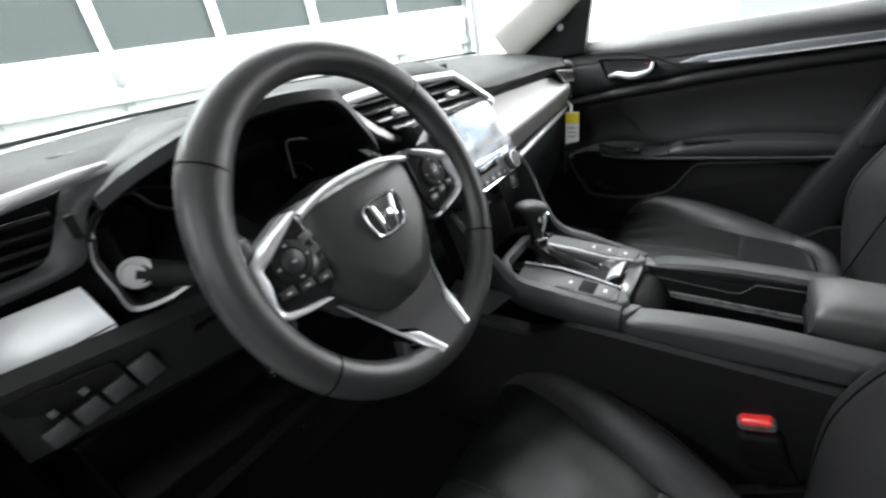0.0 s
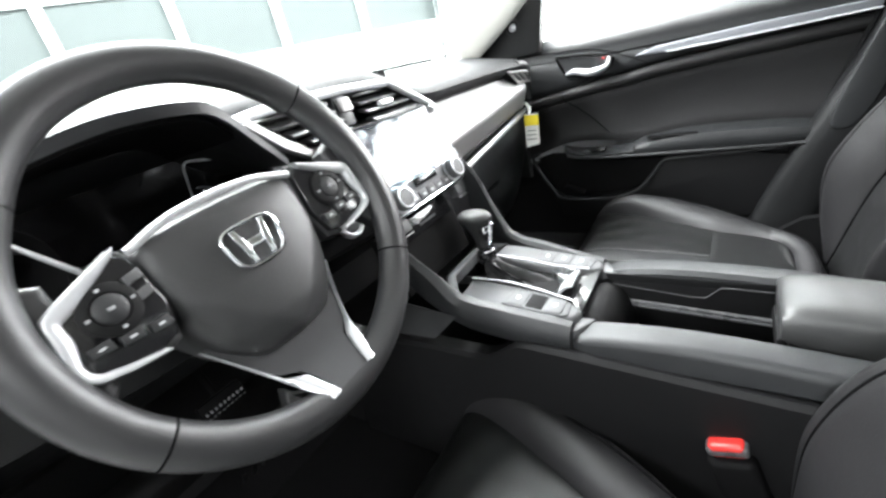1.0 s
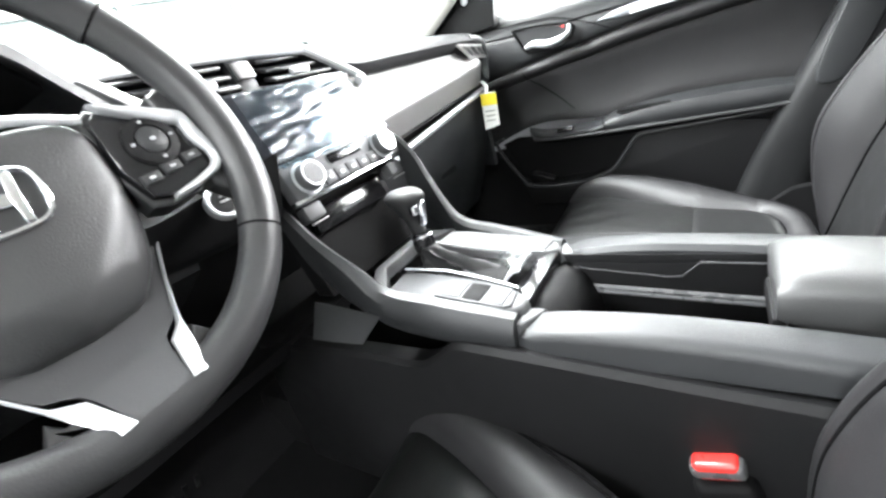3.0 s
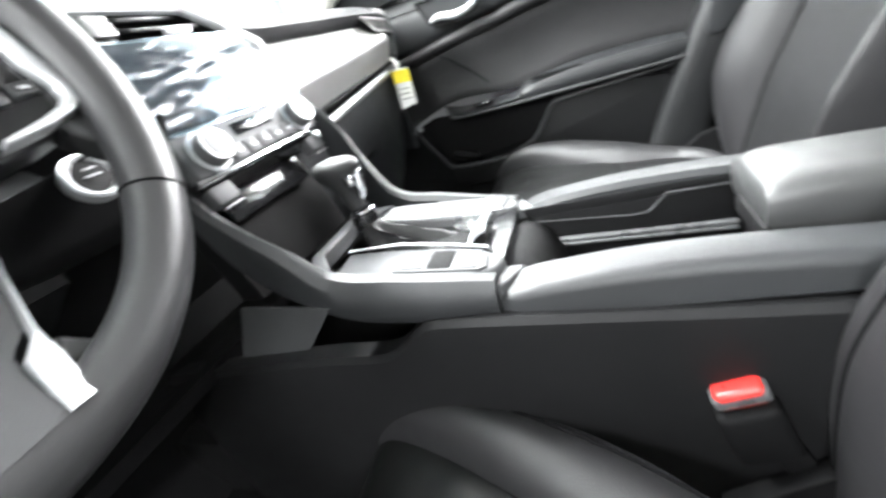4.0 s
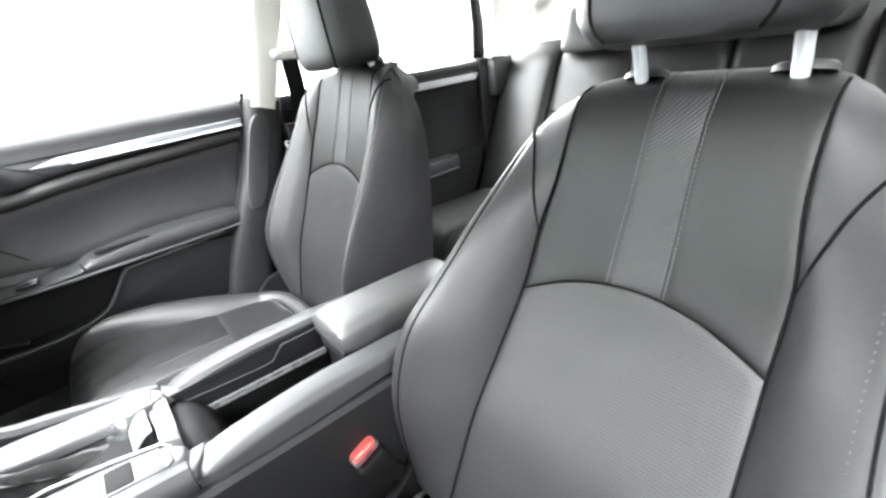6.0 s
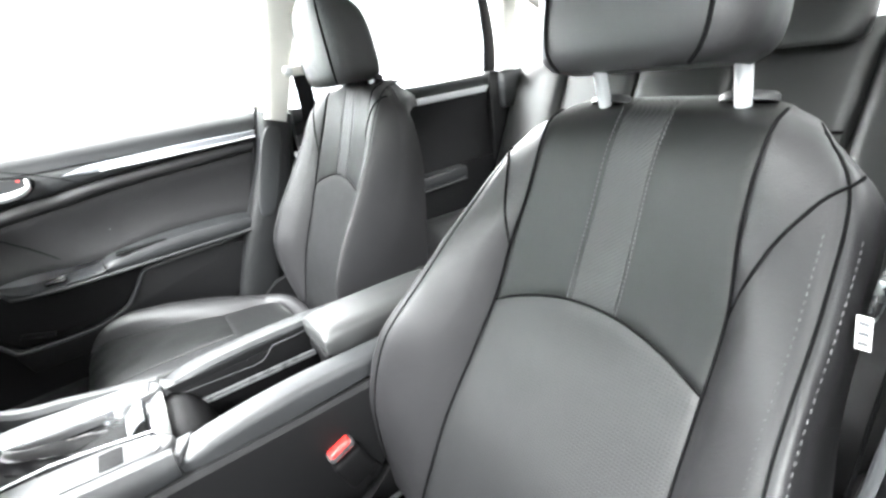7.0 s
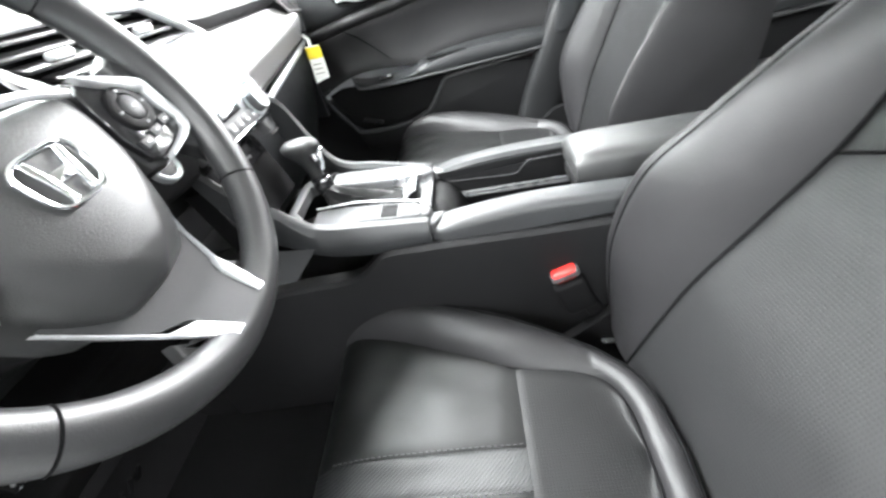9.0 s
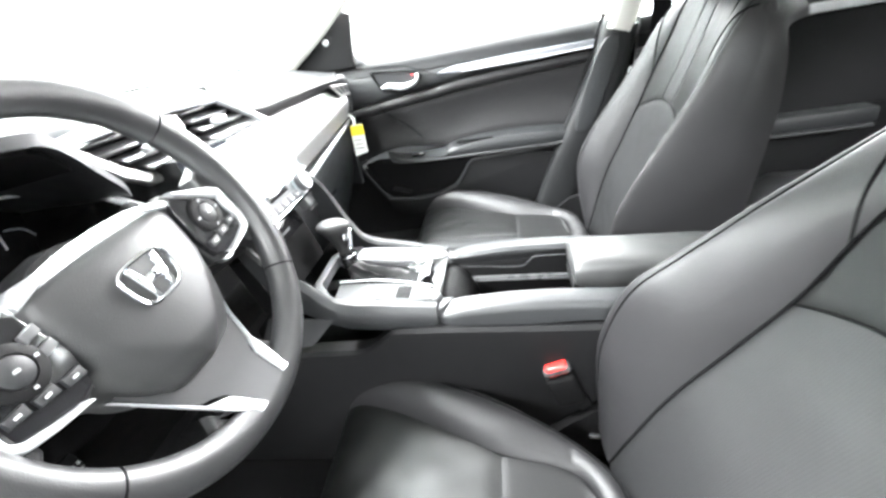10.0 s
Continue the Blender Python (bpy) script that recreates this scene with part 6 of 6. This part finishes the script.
wg = part("window_pane", skin(lambda a, b: V(lerp(0.722, 0.60, b), lerp(lerp(0.20, -0.57, a), lerp(-0.1, -0.66, a), b), lerp(0.94, 1.26, b)), 6, 6, (1, 0, 0.3), 0.004), GLASS, pd, "clear side window")
wg.visible_shadow = False
part("rear_edge", tube([V(0.668, rear_y(z) - 0.004, z) for z in [lerp(0.32, 0.945, k / 20) for k in range(21)]], 0.006, 8), DARK, pd, "black rubber seal")
part("window_frame", bar([(0.69, -0.575, 0.94), (0.672, -0.61, 1.05), (0.64, -0.645, 1.17), (0.60, -0.67, 1.27)], (0.035, 0.03), 0.02, (0, 1, 0)), PILLAR, pd, "pale window frame")

# ---- rear doors ----


def rear_door(sx):
    rd = thing("rear_door", V(sx * 0.69, -1.0, 0.3), "black rear door panel with silver strip", "car door", "car doors")

    def face(z1, z0, y0, y1, bul=0.0):
        return skin(lambda a, b: V(sx * (0.662 - bul * math.sin(math.pi * b) + 0.04 * max(0, 1 - b * 4) * (z1 > 0.9)), lerp(y0, y1, a), lerp(z1, z0, b)), 16, 8, (-sx, 0, 0), 0.03)
    part("belt_cap", face(0.935, 0.886, -0.66, -1.46, 0.01), SOFT, rd)
    # insert takes the darker HARD material to stand in for shade at the rear
    part("door_insert", face(0.884, 0.62, -0.66, -1.50, -0.008), HARD, rd, "plain black insert, darkened in place of shade")
    part("lower_panel", face(0.618, 0.28, -0.66, -1.50), HARD, rd)
    part("silver_strip", plate([V(sx * 0.650, -0.80, 0.884), V(sx * 0.650, -1.43, 0.884), V(sx * 0.650, -1.41, 0.862), V(sx * 0.650, -0.80, 0.862)], (-sx, 0, 0.1), 0.01, 0.002), SATIN, rd, "satin silver strip")
    part("door_armrest", box(V(sx * 0.64, -1.04, 0.60), (0.06, 0.42, 0.045), 0.012), SOFT, rd)
    part("armrest_edge", box(V(sx * 0.612, -1.04, 0.575), (0.012, 0.40, 0.008), 0.002), PANELGREY, rd)
    part("outer_skin", skin(lambda a, b: V(sx * 0.79, lerp(-0.58, -1.5, a), lerp(0.93, 0.25, b)), 4, 4, (sx, 0, 0), 0.01), BODYGREY, rd, "grey painted outer skin")
    g = part("window_pane", skin(lambda a, b: V(sx * lerp(0.71, 0.60, b), lerp(lerp(-0.66, -1.44, a), lerp(-0.72, -1.40, a), b), lerp(0.93, 1.26, b)), 4, 4, (sx, 0, 0.3), 0.004), GLASS, rd, "clear side window")
    g.visible_shadow = False
    part("window_divider", bar([(sx * 0.69, -1.475, 0.93), (sx * 0.658, -1.452, 1.04), (sx * 0.632, -1.418, 1.13), (sx * 0.60, -1.37, 1.22)], (0.060, 0.032), 0.02, (0, 1, 0)), DARK, rd, "black window divider")
    g = part("quarter_pane", skin(lambda a, b: V(sx * lerp(0.69, 0.60, b), lerp(lerp(-1.45, -1.80, a), lerp(-1.46, -1.55, a), b), lerp(0.93, 1.22, b)), 4, 4, (sx, 0, 0.3), 0.004), GLASS, rd)
    g.visible_shadow = False


rear_door(1)
rear_door(-1)

# ---- rear bench ----
rb = thing("rear_seat", V(0, -1.3, 0.3), "black leather rear bench seat", "rear seat")


def rback(x0, x1, bul):
    def fn(a, b):
        x = lerp(x0, x1, a)
        s = lerp(0.0, 0.56, b)
        e = min(a, 1 - a) * abs(x1 - x0)
        return V(x, -1.36 - s * 0.44 + bul * math.sin(math.pi * a) ** 0.5 - 0.012 * math.exp(-e / 0.006) - 0.03 * max(0, b - 0.93) / 0.07, 0.45 + s * 0.90)
    return fn


# backs in the darker leather, which stands in for shade under the roof
for x0, x1, bul in ((0.645, 0.40, 0.03), (0.40, 0.135, 0.015), (0.135, -0.135, 0.02), (-0.135, -0.40, 0.015), (-0.40, -0.645, 0.03)):
    part("back_panel", skin(rback(x0, x1, bul), 16, 24, (0, 1, 0.4), 0.08), LEATHER_PANEL, rb, "", 50)
part("back_seam", tube([V(lerp(0.39, 0.14, k / 10), -1.480, 0.735) for k in range(11)], 0.003, 6), SEAMDARK, rb)
part("back_seam", tube([V(lerp(-0.39, -0.14, k / 10), -1.480, 0.735) for k in range(11)], 0.003, 6), SEAMDARK, rb)


def rcush(x0, x1):
    def fn(a, b):
        x = lerp(x0, x1, a)
        y = lerp(-1.40, -0.93, b)
        e = min(a, 1 - a) * abs(x1 - x0)
        return V(x, y, 0.455 + 0.02 * b - 0.10 * max(0, (b - 0.82) / 0.18) ** 2 + 0.015 * math.sin(math.pi * a) - 0.010 * math.exp(-e / 0.006))
    return fn


for x0, x1 in ((0.62, 0.40), (0.40, 0.14), (0.14, -0.14), (-0.14, -0.40), (-0.40, -0.62)):
    part("cushion_panel", skin(rcush(x0, x1), 14, 24, (0, 0, 1), 0.16), LEATHER, rb, "", 50)
for x in (0.265, 0.0, -0.265):
    w = 0.112 if x else 0.092
    # same darker leather here, in place of the shade on the headrests
    part("headrest", loft([[V(x + w * math.copysign(abs(math.cos(t)) ** 0.5, math.cos(t)) * r, -1.58 - 0.35 * (z - 0.95) + 0.05 * math.copysign(abs(math.sin(t)) ** 0.6, math.sin(t)) * r, z) for t in [2 * math.pi * k / 28 for k in range(28)]] for r, z in ((0.85, 0.912), (0.98, 0.925), (1, 0.96), (0.97, 1.03), (0.85, 1.06), (0.6, 1.07))]), LEATHER_PANEL, rb, "black leather headrest", 60)
    for sx in (1, -1):
        part("headrest_post", tube([V(x + sx * 0.05, -1.60, 0.90), V(x + sx * 0.05, -1.605, 0.97)], 0.005, 10), CHROME, rb)
copy_thing(bk, Matrix.Translation(V(0.30, -1.36, 0.46)))

# ---- seat belts ----
for sx in (1, -1):
    bl = thing("seat_belt", V(sx * 0.62, -0.66, 0.4), "black seat belt hanging beside the pillar", "seat belt", "seat belts")
    q = [V(sx * 0.598, -0.692, 1.01), V(sx * 0.598, -0.690, 0.90), V(sx * 0.600, -0.665, 0.78), V(sx * 0.605, -0.63, 0.60), V(sx * 0.615, -0.60, 0.45)]
    c = catmull(q, 24)
    part("webbing", loft([[p + V(0, 0.022, 0), p + V(-sx * 0.0015, 0.022, 0), p + V(-sx * 0.0015, -0.022, 0), p + V(0, -0.022, 0)] for p in c]), DARK, bl, "black belt webbing")
    part("belt_guide", box(V(sx * 0.596, -0.682, 1.020), (0.022, 0.07, 0.026), 0.010), PILLAR, bl, "pale belt guide")
    part("guide_bolt", lathe([(0.012, 0), (0.012, 0.01), (0.008, 0.014), (0.001, 0.015)], V(sx * 0.588, -0.655, 1.022), (-sx, 0, 0), 16), SATIN, bl)
    t0 = part("latch_plate", box(V(sx * 0.590, -0.652, 0.830), (0.014, 0.040, 0.055), 0.004), HARD, bl)
    part("latch_tongue", box(V(sx * 0.585, -0.630, 0.800), (0.006, 0.03, 0.035), 0.003), STEEL, t0, "steel tongue")

# ---- small things ----
tag = thing("hang_tag", V(0.545, 0.138, 0.70), "white card tag with a yellow band hanging from the glovebox", "tag")
part("string", tube([V(0.566, 0.140, 0.812), V(0.556, 0.126, 0.800), V(0.539, 0.122, 0.787)], 0.0045, 6), PAPER, tag, "white tie")
TU, TW = V(-0.23, -0.04, -1).normalized(), V(0.35, -0.93, -0.1).normalized()
TN = TU.cross(TW).normalized()
o = V(0.532, 0.134, 0.790)
part("card", plate([o, o + TW * 0.036, o + TW * 0.036 + TU * 0.078, o + TU * 0.086], TN, 0.0012), PAPER, tag)
part("yellow_band", plate([o + TN * 0.0008 + TU * f + TW * g for f, g in ((0.003, -0.0005), (0.003, 0.0365), (0.030, 0.0365), (0.030, -0.0005))], TN, 0.0028), YELLOW, tag, "yellow band")
for k in range(3):
    part("print_line", plate([o + TN * 0.0006 + TU * (0.042 + 0.011 * k + f) + TW * g for f, g in ((0, 0.006), (0, 0.028), (0.002, 0.028), (0.002, 0.006))], TN, 0.0005), PRINT, tag)
crd = thing("folded_card", V(-0.04, 0.2, 0.47), "creased grey plastic card in the footwell", "card")
part("card_half", plate([V(-0.126, 0.108, 0.632), V(-0.126, 0.042, 0.625), V(-0.126, 0.125, 0.566), V(-0.126, 0.150, 0.565)], (-1, 0, 0), 0.002), CARDGREY, crd)
part("card_half", plate([V(-0.126, 0.042, 0.625), V(-0.124, 0.0, 0.618), V(-0.124, 0.052, 0.568), V(-0.126, 0.125, 0.566)], (-1, 0, 0), 0.002), CARDGREY, crd)
